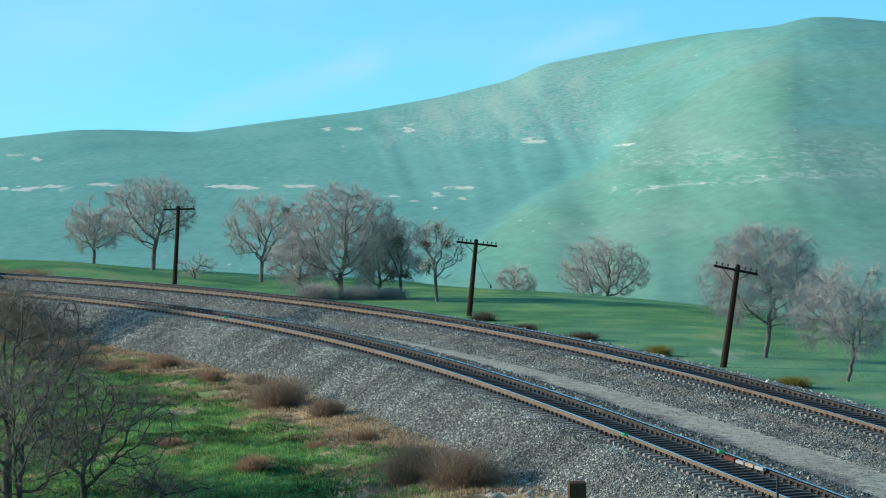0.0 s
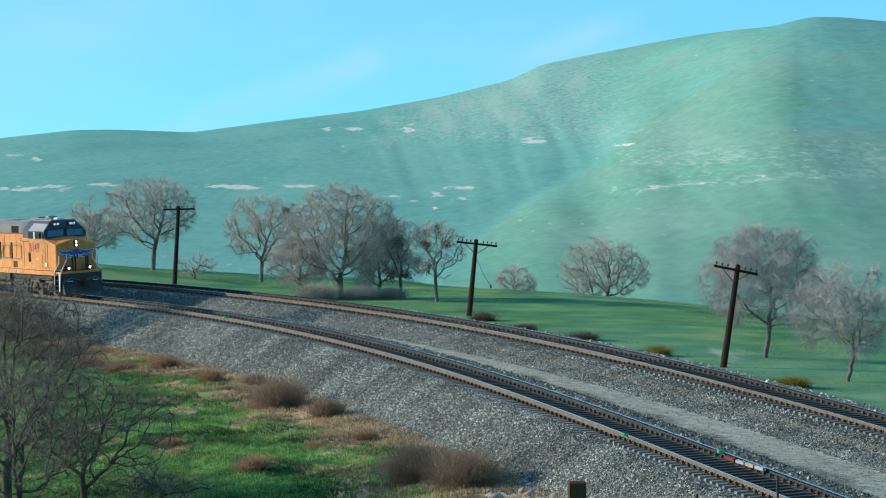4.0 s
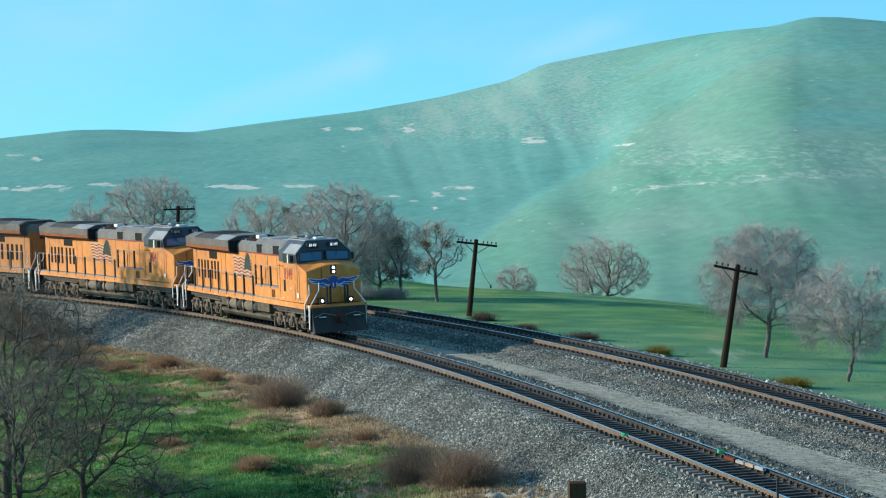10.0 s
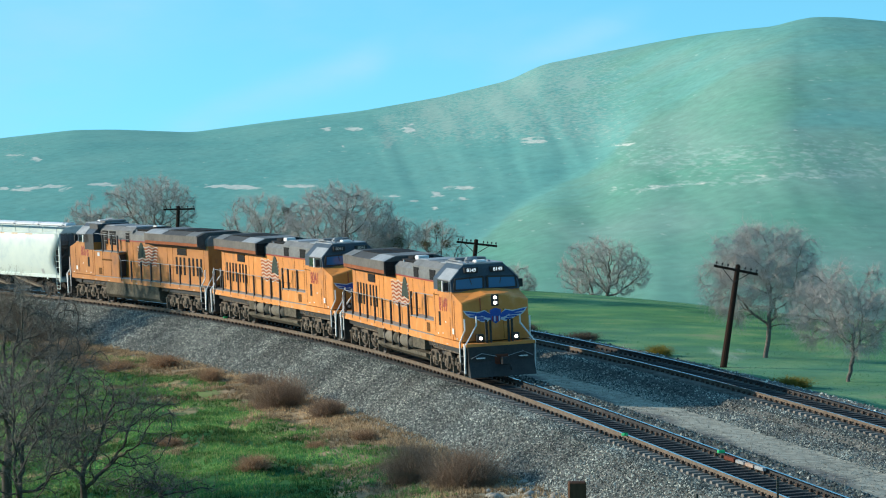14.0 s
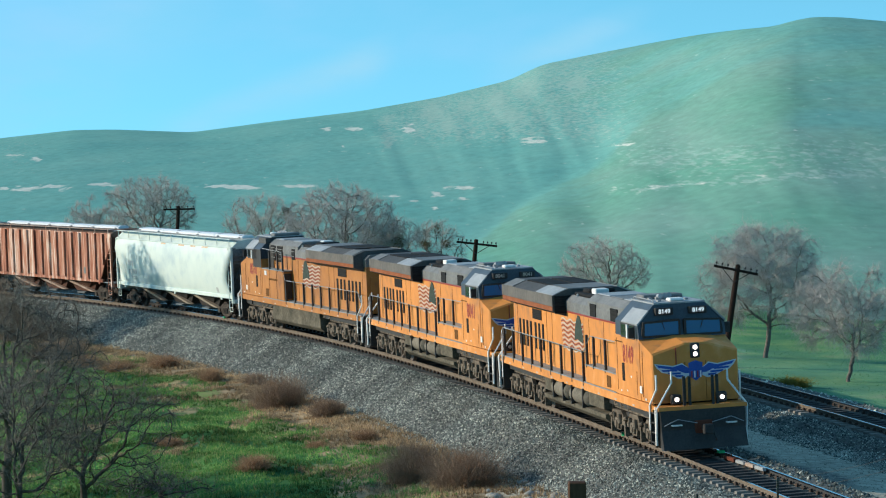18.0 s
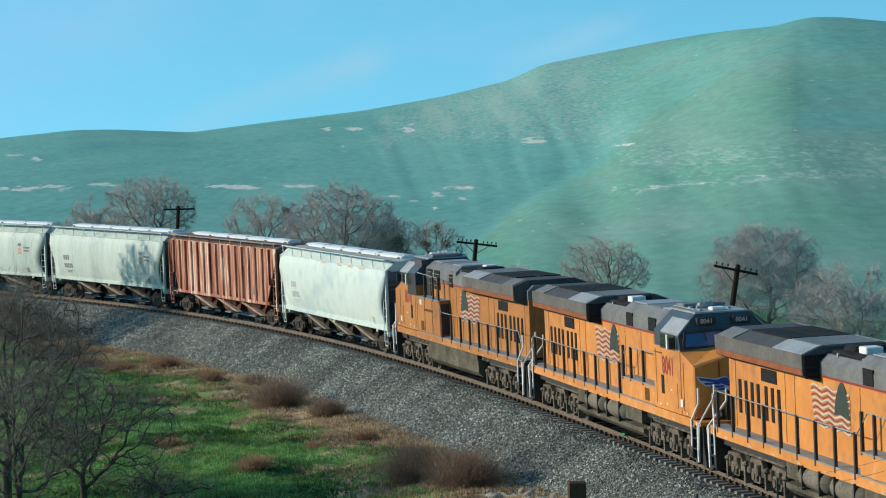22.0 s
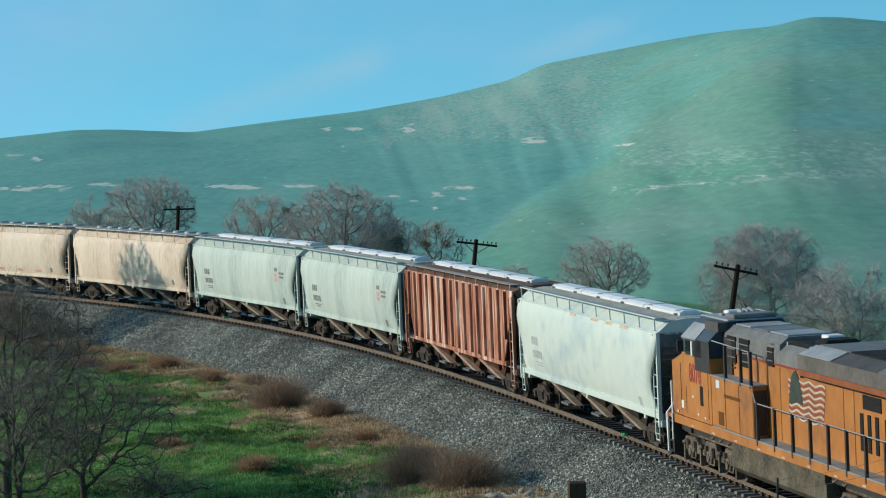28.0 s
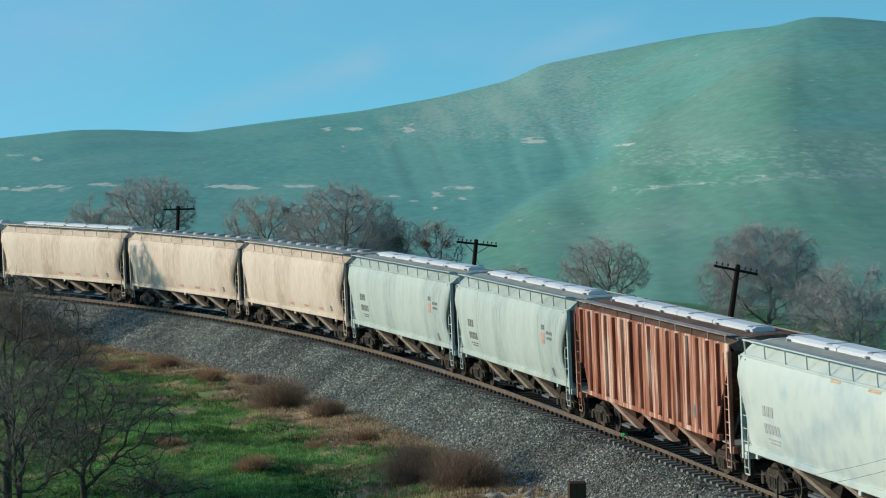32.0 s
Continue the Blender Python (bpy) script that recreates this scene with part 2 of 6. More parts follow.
M_WALK = material("walkway_steel", [(0.16, 0.20, 0.22), (0.26, 0.30, 0.32)], scale=2, fine=30, rough=0.6)
M_BLACK = material("black_grimy_paint", [(0.012, 0.012, 0.013), (0.035, 0.032, 0.03)], scale=2, fine=16, rough=0.6)
M_GRILLE = material("black_grille", [(0.008, 0.008, 0.009), (0.03, 0.03, 0.03)], scale=2, fine=40, rough=0.8, stretch=(1, 1, 12))
M_SEAM = material("dark_seam", [(0.10, 0.045, 0.012), (0.16, 0.07, 0.02)], scale=3, fine=30)
M_ROOF = material("roof_grey", [(0.105, 0.108, 0.108), (0.20, 0.20, 0.195)], scale=1.2, fine=9, rough=0.6)
M_ROOF_DARK = material("sooty_roof_grey", [(0.035, 0.035, 0.036), (0.08, 0.078, 0.075)], scale=1.2, fine=9, rough=0.7)
M_WINGSIDE = material("brown_grey_wing_side", [(0.07, 0.064, 0.058), (0.13, 0.118, 0.105)], scale=1.0, fine=6, rough=0.7)
M_PANEL = material("pale_grey_panel", [(0.22, 0.235, 0.25), (0.36, 0.375, 0.39)], scale=1.5, fine=14, rough=0.5)
M_NAVY = material("dark_blue_grey_paint", [(0.03, 0.045, 0.065), (0.055, 0.075, 0.10)], scale=1.5, fine=14, rough=0.5)
M_STRIPE = material("faded_orange_stripe", [(0.20, 0.065, 0.03), (0.30, 0.11, 0.05)], scale=1.5, fine=14)
M_FLAGRED = material("faded_flag_red", [(0.22, 0.06, 0.045), (0.32, 0.11, 0.085)], scale=3, fine=20)
M_FLAGWHITE = material("dull_flag_white", [(0.44, 0.40, 0.35), (0.60, 0.55, 0.48)], scale=3, fine=20)
M_RED = material("red_paint", [(0.22, 0.02, 0.014), (0.30, 0.035, 0.022)], scale=3, fine=20, rough=0.5)
M_BLUE = material("blue_paint", [(0.015, 0.06, 0.30), (0.025, 0.09, 0.40)], scale=3, fine=20, rough=0.45)
M_PALEBLUE = material("pale_outline_paint", [(0.5, 0.55, 0.6), (0.62, 0.66, 0.7)], scale=3, fine=20)
M_TEAL = material("dark_green_paint", [(0.035, 0.048, 0.042), (0.06, 0.08, 0.066)], scale=3, fine=20)
M_WHITEPAINT = material("white_paint", [(0.66, 0.66, 0.64), (0.8, 0.8, 0.78)], scale=3, fine=20, rough=0.5)
M_REDBROWN = material("red_brown_iron", [(0.09, 0.03, 0.02), (0.15, 0.05, 0.03)], scale=3, fine=20)
M_TRUCK = material("dusty_truck_iron", [(0.05, 0.043, 0.035), (0.125, 0.104, 0.082), (0.23, 0.192, 0.148)], scale=2.5, fine=16, rough=0.9)
# darker truck iron for the cars: shade below them put into the colour
M_CARTRUCK = material("shaded_truck_iron", [(0.022, 0.020, 0.018), (0.06, 0.05, 0.042), (0.12, 0.10, 0.08)], scale=2.5, fine=16, rough=0.9)
M_WHEEL = material("wheel_steel", [(0.05, 0.04, 0.035), (0.12, 0.095, 0.08)], scale=3, fine=16, rough=0.7)
M_RESERVOIR = material("dusty_reservoir", [(0.09, 0.085, 0.07), (0.16, 0.145, 0.115), (0.22, 0.195, 0.155)], scale=1.2, fine=10, rough=0.85)
M_TANK = material("dusty_tank", [(0.055, 0.05, 0.038), (0.105, 0.094, 0.07), (0.16, 0.14, 0.105)], scale=1.2, fine=10, rough=0.85)
M_WHITECAR = material("white_car_paint", [(0.38, 0.48, 0.51), (0.55, 0.63, 0.59), (0.61, 0.68, 0.62)], scale=0.25, fine=1.6, rough=0.55, bump=0.02, spread=0.36)
M_GREYCAR = material("pale_grey_car_paint", [(0.33, 0.40, 0.375), (0.445, 0.525, 0.485), (0.52, 0.595, 0.54)], scale=0.4, fine=6, rough=0.6, bump=0.04, spread=0.26, stretch=(2.0, 1, 0.35))
M_CREAM = material("dirty_cream_car_paint", [(0.46, 0.36, 0.27), (0.64, 0.53, 0.42), (0.72, 0.62, 0.51)], scale=0.4, fine=6, rough=0.65, bump=0.04, spread=0.26, stretch=(1.6, 1, 0.4))
M_RUST = material("rust_red_paint", [(0.15, 0.058, 0.040), (0.34, 0.138, 0.088), (0.46, 0.235, 0.165), (0.70, 0.56, 0.47)], scale=0.9, fine=5, rough=0.85, spread=0.22, stretch=(2.2, 1, 0.15))
# darker rust: shade painted into the ribbed car's ends and bays
M_RUSTSHADE = material("shaded_rust", [(0.05, 0.025, 0.018), (0.12, 0.06, 0.04)], scale=1.5, fine=10, rough=0.9)
M_RUSTLIGHT = material("pale_rusty_edge", [(0.24, 0.16, 0.12), (0.40, 0.31, 0.25)], scale=1.5, fine=10, rough=0.9)
M_RUSTROOF = material("brown_roof", [(0.09, 0.055, 0.042), (0.20, 0.135, 0.105)], scale=1, fine=8, rough=0.9)
# steel of car ends and underparts, with their shade put into the colour
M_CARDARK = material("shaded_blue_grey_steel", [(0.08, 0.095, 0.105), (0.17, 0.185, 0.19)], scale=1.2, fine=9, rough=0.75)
# bays in shade and slope edges in sun, told apart by colour
M_BAYSHADE = material("shaded_bay_steel", [(0.022, 0.020, 0.018), (0.05, 0.044, 0.038)], scale=1.2, fine=8, rough=0.9)
M_BAY = material("lit_bay_steel", [(0.16, 0.135, 0.10), (0.31, 0.26, 0.20)], scale=1.2, fine=8, rough=0.9)
M_GALV = material("galvanised_steel", [(0.24, 0.25, 0.25), (0.36, 0.37, 0.37)], scale=2, fine=18, rough=0.55)
M_DUSTROOF = material("dusty_roof_steel", [(0.26, 0.265, 0.235), (0.42, 0.42, 0.375)], scale=1.0, fine=8, rough=0.8)
M_HATCH = material("white_hatch_cover", [(0.66, 0.69, 0.72), (0.78, 0.8, 0.82)], scale=1, fine=8, rough=0.4)
M_MARK = material("dark_stencil", [(0.13, 0.14, 0.14), (0.25, 0.26, 0.255)], scale=4, fine=30)
M_MARKFAINT = material("faint_stencil", [(0.34, 0.37, 0.37), (0.46, 0.48, 0.47)], scale=4, fine=30)
M_PINK = material("faded_red_mark", [(0.54, 0.29, 0.26), (0.62, 0.38, 0.34)], scale=4, fine=30)
M_PALESTREAK = material("pale_stencil", [(0.4, 0.33, 0.28), (0.55, 0.48, 0.42)], scale=4, fine=30)
M_STAIN = material("rust_stain", [(0.50, 0.30, 0.16), (0.62, 0.50, 0.38)], scale=3, fine=12)
M_POLE = material("weathered_pole_wood", [(0.018, 0.011, 0.009), (0.045, 0.026, 0.018)], scale=3, fine=40, stretch=(1, 1, 0.1))


def glass(name, tint, rough=0.06):
    m = bpy.data.materials.new(name)
    m.use_nodes = True
    b = m.node_tree.nodes["Principled BSDF"]
    b.inputs["Base Color"].default_value = (*tint, 1)
    b.inputs["Roughness"].default_value = rough
    b.inputs["Coat Weight"].default_value = 0.5
    b.inputs["Specular IOR Level"].default_value = 0.7
    return m


def glow(name, colour, strength):
    m = bpy.data.materials.new(name)
    m.use_nodes = True
    b = m.node_tree.nodes["Principled BSDF"]
    b.inputs["Base Color"].default_value = (*colour, 1)
    b.inputs["Emission Color"].default_value = (*colour, 1)
    b.inputs["Emission Strength"].default_value = strength
    return m


M_GLASS = glass("cab_glass", (0.02, 0.03, 0.035))
M_GLASS_BLUE = glass("windscreen_glass", (0.04, 0.14, 0.32))
M_LENS = glass("lamp_lens", (0.5, 0.5, 0.5), 0.2)
M_HEADLIGHT = glow("headlight_glow", (1.0, 0.88, 0.72), 2.2)
M_LIT_WHITE = glow("lit_number", (0.9, 0.9, 0.85), 0.35)


def ground_material():
    """Meadow, dry soil, gravel and hill grass, blended by where each lies; the hills hold painted haze."""
    m = bpy.data.materials.new("meadow_and_hills")
    m.use_nodes = True
    N, L = m.node_tree.nodes, m.node_tree.links
    b = N["Principled BSDF"]
    b.inputs["Roughness"].default_value = 0.95
    b.inputs["Specular IOR Level"].default_value = 0.1
    tc = N.new("ShaderNodeTexCoord")

    def noise_at(scale, detail=5.0, stretch=None):
        n = N.new("ShaderNodeTexNoise")
        n.inputs["Scale"].default_value, n.inputs["Detail"].default_value = scale, detail
        if stretch:
            mp = N.new("ShaderNodeMapping")
            mp.inputs["Scale"].default_value = stretch
            L.new(tc.outputs["Object"], mp.inputs[0])
            L.new(mp.outputs[0], n.inputs["Vector"])
        else:
            L.new(tc.outputs["Object"], n.inputs["Vector"])
        return n.outputs["Fac"]

    def ramp_of(fac, stops):
        r = N.new("ShaderNodeValToRGB")
        e = r.color_ramp.elements
        while len(e) < len(stops):
            e.new(0.5)
        for i, (p, c) in enumerate(stops):
            e[i].position, e[i].color = p, (*c, 1)
        L.new(fac, r.inputs[0])
        return r.outputs[0]

    def blend(a, c, attr, ragged, scale, stretch=None, lo=0.3, hi=0.7, most=1.0):
        at = N.new("ShaderNodeAttribute")
        at.attribute_name = attr
        ma = N.new("ShaderNodeMath")
        ma.operation = "MULTIPLY_ADD"
        ma.inputs[1].default_value, ma.inputs[2].default_value = ragged, -ragged / 2
        L.new(noise_at(scale, 5.0, stretch), ma.inputs[0])
        ad = N.new("ShaderNodeMath")
        L.new(at.outputs["Fac"], ad.inputs[0])
        L.new(ma.outputs[0], ad.inputs[1])
        mr = N.new("ShaderNodeMapRange")
        mr.interpolation_type = "SMOOTHSTEP"
        mr.inputs["From Min"].default_value, mr.inputs["From Max"].default_value, mr.inputs["To Max"].default_value = lo, hi, most
        L.new(ad.outputs[0], mr.inputs["Value"])
        mx = N.new("ShaderNodeMix")
        mx.data_type = "RGBA"
        L.new(mr.outputs[0], mx.inputs["Factor"])
        L.new(a, mx.inputs["A"])
        L.new(c, mx.inputs["B"])
        return mx.outputs["Result"]

    meadow = ramp_of(noise_at(0.22, 8), [(0.34, (0.045, 0.14, 0.048)), (0.5, (0.09, 0.22, 0.06)), (0.60, (0.16, 0.28, 0.075)), (0.72, (0.26, 0.26, 0.12))])
    dry = ramp_of(noise_at(0.9, 8), [(0.32, (0.10, 0.085, 0.055)), (0.45, (0.22, 0.17, 0.10)), (0.56, (0.36, 0.27, 0.165)), (0.70, (0.52, 0.39, 0.24))])
    gravel = ramp_of(noise_at(3.5, 6), [(0.3, (0.06, 0.06, 0.06)), (0.5, (0.18, 0.175, 0.16)), (0.7, (0.34, 0.32, 0.28))])
    # hill, turf, streak and soil colours are shifted blue-green: distance haze painted in
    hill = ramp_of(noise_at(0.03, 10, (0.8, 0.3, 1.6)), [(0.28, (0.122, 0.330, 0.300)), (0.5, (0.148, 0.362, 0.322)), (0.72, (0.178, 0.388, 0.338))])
    hazy_turf = ramp_of(noise_at(0.025, 10, (0.8, 0.3, 1.8)), [(0.3, (0.135, 0.325, 0.240)), (0.5, (0.158, 0.330, 0.258)), (0.7, (0.196, 0.342, 0.284))])
    streak = ramp_of(noise_at(0.2, 4), [(0.3, (0.24, 0.40, 0.345)), (0.7, (0.36, 0.45, 0.40))])
    soil = ramp_of(noise_at(0.3, 6), [(0.3, (0.36, 0.45, 0.40)), (0.6, (0.60, 0.63, 0.57))])
    c = blend(meadow, dry, "dry", 0.9, 0.9)
    c = blend(c, gravel, "gravel", 0.5, 0.7)
    dust = ramp_of(noise_at(2.5, 6), [(0.3, (0.25, 0.245, 0.20)), (0.65, (0.48, 0.46, 0.375))])
    c = blend(c, dust, "dust", 0.6, 0.8)
    # narrow cattle paths along the slopes
    path = N.new("ShaderNodeMapRange")
    path.inputs["From Min"].default_value, path.inputs["From Max"].default_value = 0.32, 0.68
    path.inputs["To Min"].default_value, path.inputs["To Max"].default_value = 0.95, 1.05
    L.new(noise_at(1.0, 3, (0.22, 0.03, 0.7)), path.inputs["Value"])

    def worn_by_paths(colour):
        hs = N.new("ShaderNodeHueSaturation")
        L.new(colour, hs.inputs["Color"])
        L.new(path.outputs[0], hs.inputs["Value"])
        return hs.outputs[0]
    hill, hazy_turf = worn_by_paths(hill), worn_by_paths(hazy_turf)
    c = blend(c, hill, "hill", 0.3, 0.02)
    c = blend(c, hazy_turf, "pale", 0.8, 0.012)
    c = blend(c, streak, "terrace", 2.2, 1.0, (0.48, 0.05, 1.5), 0.50, 0.85, 0.7)
    c = blend(c, soil, "bare", 2.6, 1.0, (0.22, 0.03, 0.9), 0.43, 0.80)
    speck = N.new("ShaderNodeMapRange")
    speck.inputs["From Min"].default_value, speck.inputs["From Max"].default_value = 0.3, 0.7
    speck.inputs["To Min"].default_value, speck.inputs["To Max"].default_value = 0.91, 1.09
    L.new(noise_at(0.3, 10, (0.9, 0.35, 1.8)), speck.inputs["Value"])
    tone = N.new("ShaderNodeHueSaturation")
    L.new(c, tone.inputs["Color"])
    L.new(speck.outputs[0], tone.inputs["Value"])
    L.new(tone.outputs[0], b.inputs["Base Color"])
    bp = N.new("ShaderNodeBump")
    bp.inputs["Strength"].default_value, bp.inputs["Distance"].default_value = 0.5, 0.15
    L.new(noise_at(2.5, 6), bp.inputs["Height"])
    L.new(bp.outputs[0], b.inputs["Normal"])
    return m


M_GROUND = ground_material()


def scatter_material(name, stops, rough=0.9, patches=0.0, blades=False):
    """One colour for each loose piece of a scatter."""
    m = bpy.data.materials.new(name)
    m.use_nodes = True
    N, L = m.node_tree.nodes, m.node_tree.links
    b = N["Principled BSDF"]
    b.inputs["Roughness"].default_value = rough
    b.inputs["Specular IOR Level"].default_value = 0.2
    g, r = N.new("ShaderNodeNewGeometry"), N.new("ShaderNodeValToRGB")
    e = r.color_ramp.elements
    while len(e) < len(stops):
        e.new(0.5)
    for i, (p, c) in enumerate(stops):
        e[i].position, e[i].color = p, (*c, 1)
    L.new(g.outputs["Random Per Island"], r.inputs[0])
    last = r.outputs[0]
    if patches:
        tc, n, mr, hs = N.new("ShaderNodeTexCoord"), N.new("ShaderNodeTexNoise"), N.new("ShaderNodeMapRange"), N.new("ShaderNodeHueSaturation")
        n.inputs["Scale"].default_value, n.inputs["Detail"].default_value = 0.35, 4
        mr.inputs["From Min"].default_value, mr.inputs["From Max"].default_value = 0.36, 0.64
        mr.inputs["To Min"].default_value, mr.inputs["To Max"].default_value = 1 - patches, 1 + patches * 0.5
        L.new(tc.outputs["Object"], n.inputs["Vector"])
        L.new(n.outputs["Fac"], mr.inputs["Value"])
        L.new(mr.outputs[0], hs.inputs["Value"])
        L.new(last, hs.inputs["Color"])
        last = hs.outputs[0]
    L.new(last, b.inputs["Base Color"])
    if blades:
        tr, mx = N.new("ShaderNodeBsdfTranslucent"), N.new("ShaderNodeMixShader")
        mx.inputs[0].default_value = 0.5
        L.new(last, tr.inputs["Color"])
        L.new(b.outputs[0], mx.inputs[1])
        L.new(tr.outputs[0], mx.inputs[2])
        L.new(mx.outputs[0], N["Material Output"].inputs["Surface"])
    return m


M_STONES = scatter_material("ballast_stones", [(0.0, (0.05, 0.060, 0.058)), (0.4, (0.205, 0.228, 0.205)), (0.75, (0.42, 0.452, 0.392)), (1.0, (0.70, 0.70, 0.585))], patches=0.35)
M_STONES_DARK = scatter_material("dark_ballast_stones", [(0.0, (0.030, 0.040, 0.042)), (0.6, (0.102, 0.123, 0.114)), (0.88, (0.23, 0.258, 0.224)), (1.0, (0.46, 0.475, 0.42))], patches=0.35)
M_STONES_TAN = scatter_material("dusty_gravel", [(0.0, (0.12, 0.125, 0.105)), (0.5, (0.26, 0.26, 0.215)), (1.0, (0.42, 0.41, 0.34))])
M_BLADES = scatter_material("grass_blades", [(0.0, (0.055, 0.17, 0.055)), (0.4, (0.115, 0.30, 0.08)), (0.8, (0.25, 0.41, 0.12)), (1.0, (0.46, 0.43, 0.20))], patches=0.7, blades=True)
M_FIELDBLADES = scatter_material("field_grass_blades", [(0.0, (0.06, 0.215, 0.105)), (0.5, (0.095, 0.29, 0.135)), (1.0, (0.16, 0.36, 0.165))], patches=0.4, blades=True)
M_DRYBLADES = scatter_material("dry_grass_blades", [(0.0, (0.22, 0.16, 0.10)), (0.5, (0.46, 0.34, 0.20)), (1.0, (0.66, 0.52, 0.33))], patches=0.6, blades=True)
M_BRUSH = scatter_material("brown_brush", [(0.0, (0.16, 0.115, 0.082)), (0.6, (0.30, 0.22, 0.16)), (1.0, (0.44, 0.335, 0.24))], blades=True)
M_BRUSHTAN = scatter_material("tan_brush", [(0.0, (0.20, 0.125, 0.075)), (0.6, (0.36, 0.235, 0.145)), (1.0, (0.48, 0.34, 0.22))], blades=True)
M_BRUSHGREY = scatter_material("grey_brush", [(0.0, (0.06, 0.05, 0.042)), (0.6, (0.13, 0.108, 0.085)), (1.0, (0.20, 0.17, 0.13))], blades=True)
M_BRUSHYELLOW = scatter_material("yellow_leaves", [(0.0, (0.12, 0.13, 0.03)), (0.6, (0.26, 0.22, 0.05)), (1.0, (0.38, 0.30, 0.07))], blades=True)
M_BARK = material("oak_bark", [(0.085, 0.075, 0.066), (0.16, 0.143, 0.128), (0.27, 0.24, 0.215)], scale=3, fine=25, rough=0.95, bump=0.5, stretch=(1, 1, 0.3))
M_TWIG = scatter_material("oak_twigs", [(0.0, (0.30, 0.285, 0.265)), (0.5, (0.44, 0.42, 0.39)), (1.0, (0.58, 0.55, 0.515))])
# bark and twigs of the foreground trees, darkened for the shade around them
M_SHADEBARK = material("shaded_bark", [(0.05, 0.046, 0.04), (0.11, 0.10, 0.088)], scale=3, fine=25, rough=0.95, bump=0.5)
M_SHADETWIG = scatter_material("shaded_twigs", [(0.0, (0.09, 0.085, 0.075)), (0.6, (0.17, 0.16, 0.14)), (1.0, (0.29, 0.27, 0.23))])
M_PALEWOOD = material("bleached_wood", [(0.16, 0.14, 0.12), (0.30, 0.27, 0.24)], scale=3, fine=25, rough=0.95)
M_MISTLETOE = scatter_material("mistletoe", [(0.0, (0.06, 0.05, 0.025)), (0.6, (0.13, 0.10, 0.045)), (1.0, (0.20, 0.14, 0.07))])
M_POST = material("old_post_wood", [(0.04, 0.02, 0.012), (0.10, 0.05, 0.03)], scale=4, fine=40, stretch=(1, 1, 0.15))
M_WIRE = material("dull_wire", [(0.05, 0.05, 0.05), (0.10, 0.10, 0.10)], scale=4, fine=30)
M_ROCK = material("pale_rock", [(0.24, 0.235, 0.21), (0.42, 0.41, 0.37)], scale=3, fine=20, bump=0.6)
M_FLAG = material("green_tape", [(0.05, 0.45, 0.16), (0.08, 0.55, 0.22)], scale=4, fine=20)


# ---- mesh helpers ----
def part(name, bm, mat, parent=None, label="", smooth_faces=False):
    """Links a bmesh as one mesh object under a thing or a part."""
    me = bpy.data.meshes.new(name)
    bm.to_mesh(me)
    bm.free()
    for m in (mat if isinstance(mat, (list, tuple)) else [mat]):
        me.materials.append(m)
    if smooth_faces:
        me.polygons.foreach_set("use_smooth", [True] * len(me.polygons))
    ob = new(name, me)
    ob.parent = parent
    return tagged(ob, label)


def raw(name, verts, faces, mat, smooth_faces=False):
    me = bpy.data.meshes.new(name)
    me.from_pydata([tuple(map(float, v)) for v in verts], [], faces)
    for m in (mat if isinstance(mat, (list, tuple)) else [mat]):
        me.materials.append(m)
    if smooth_faces:
        me.polygons.foreach_set("use_smooth", [True] * len(me.polygons))
    me.update()
    return new(name, me)


def sweep(profile, stations, closed=True):
    """Vertices and faces of a profile (lat, up) carried along the stations, a list of functions of (lat, up)."""
    v = [st(*p) for st in stations for p in profile]
    k, f = len(profile), []
    for i in range(len(stations) - 1):
        for j in range(k if closed else k - 1):
            a, b = i * k + j, i * k + (j + 1) % k
            f.append((a, b, b + k, a + k))
    if closed:
        f += [tuple(range(k - 1, -1, -1)), tuple(range((len(stations) - 1) * k, len(stations) * k))]
    return v, f


def box(bm, x0, x1, y0, y1, z0, z1, bevel=0.0):
    c = bmesh.ops.create_cube(bm, size=1.0, matrix=Matrix.LocRotScale(((x0 + x1) / 2, (y0 + y1) / 2, (z0 + z1) / 2), None, (abs(x1 - x0), abs(y1 - y0), abs(z1 - z0))))
    if bevel:
        es = {e for v in c["verts"] for e in v.link_edges}
        bmesh.ops.bevel(bm, geom=list(es), offset=bevel, segments=1, affect="EDGES")
    return bm


def boxes(*dims, bevel=0.0):
    bm = bmesh.new()
    for d in dims:
        box(bm, *d, bevel=bevel)
    return bm


def rod(bm, a, b, r0, r1=None, seg=8, caps=True):
    a, b = Vector(a), Vector(b)
    d = b - a
    m = Matrix.Translation((a + b) / 2) @ d.to_track_quat("Z", "Y").to_matrix().to_4x4()
    bmesh.ops.create_cone(bm, cap_ends=caps, segments=seg, radius1=r0, radius2=r0 if r1 is None else r1, depth=d.length, matrix=m)
    return bm


def pipe(points, r, seg=6):
    bm = bmesh.new()
    for a, b in zip(points, points[1:]):
        rod(bm, a, b, r, seg=seg)
    return bm


def prism(outline, y0, y1, bm=None, plane="xz"):
    """A plate with that outline, between two depths."""
    bm = bm or bmesh.new()
    def at(p, d):
        return (p[0], d, p[1]) if plane == "xz" else ((d, p[0], p[1]) if plane == "yz" else (p[0], p[1], d))
    a = [bm.verts.new(at(p, y0)) for p in outline]
    b = [bm.verts.new(at(p, y1)) for p in outline]
    fs = [bm.faces.new(a), bm.faces.new(b[::-1])]
    for i in range(len(a)):
        j = (i + 1) % len(a)
        fs.append(bm.faces.new((a[j], a[i], b[i], b[j])))
    bmesh.ops.recalc_face_normals(bm, faces=fs)
    return bm


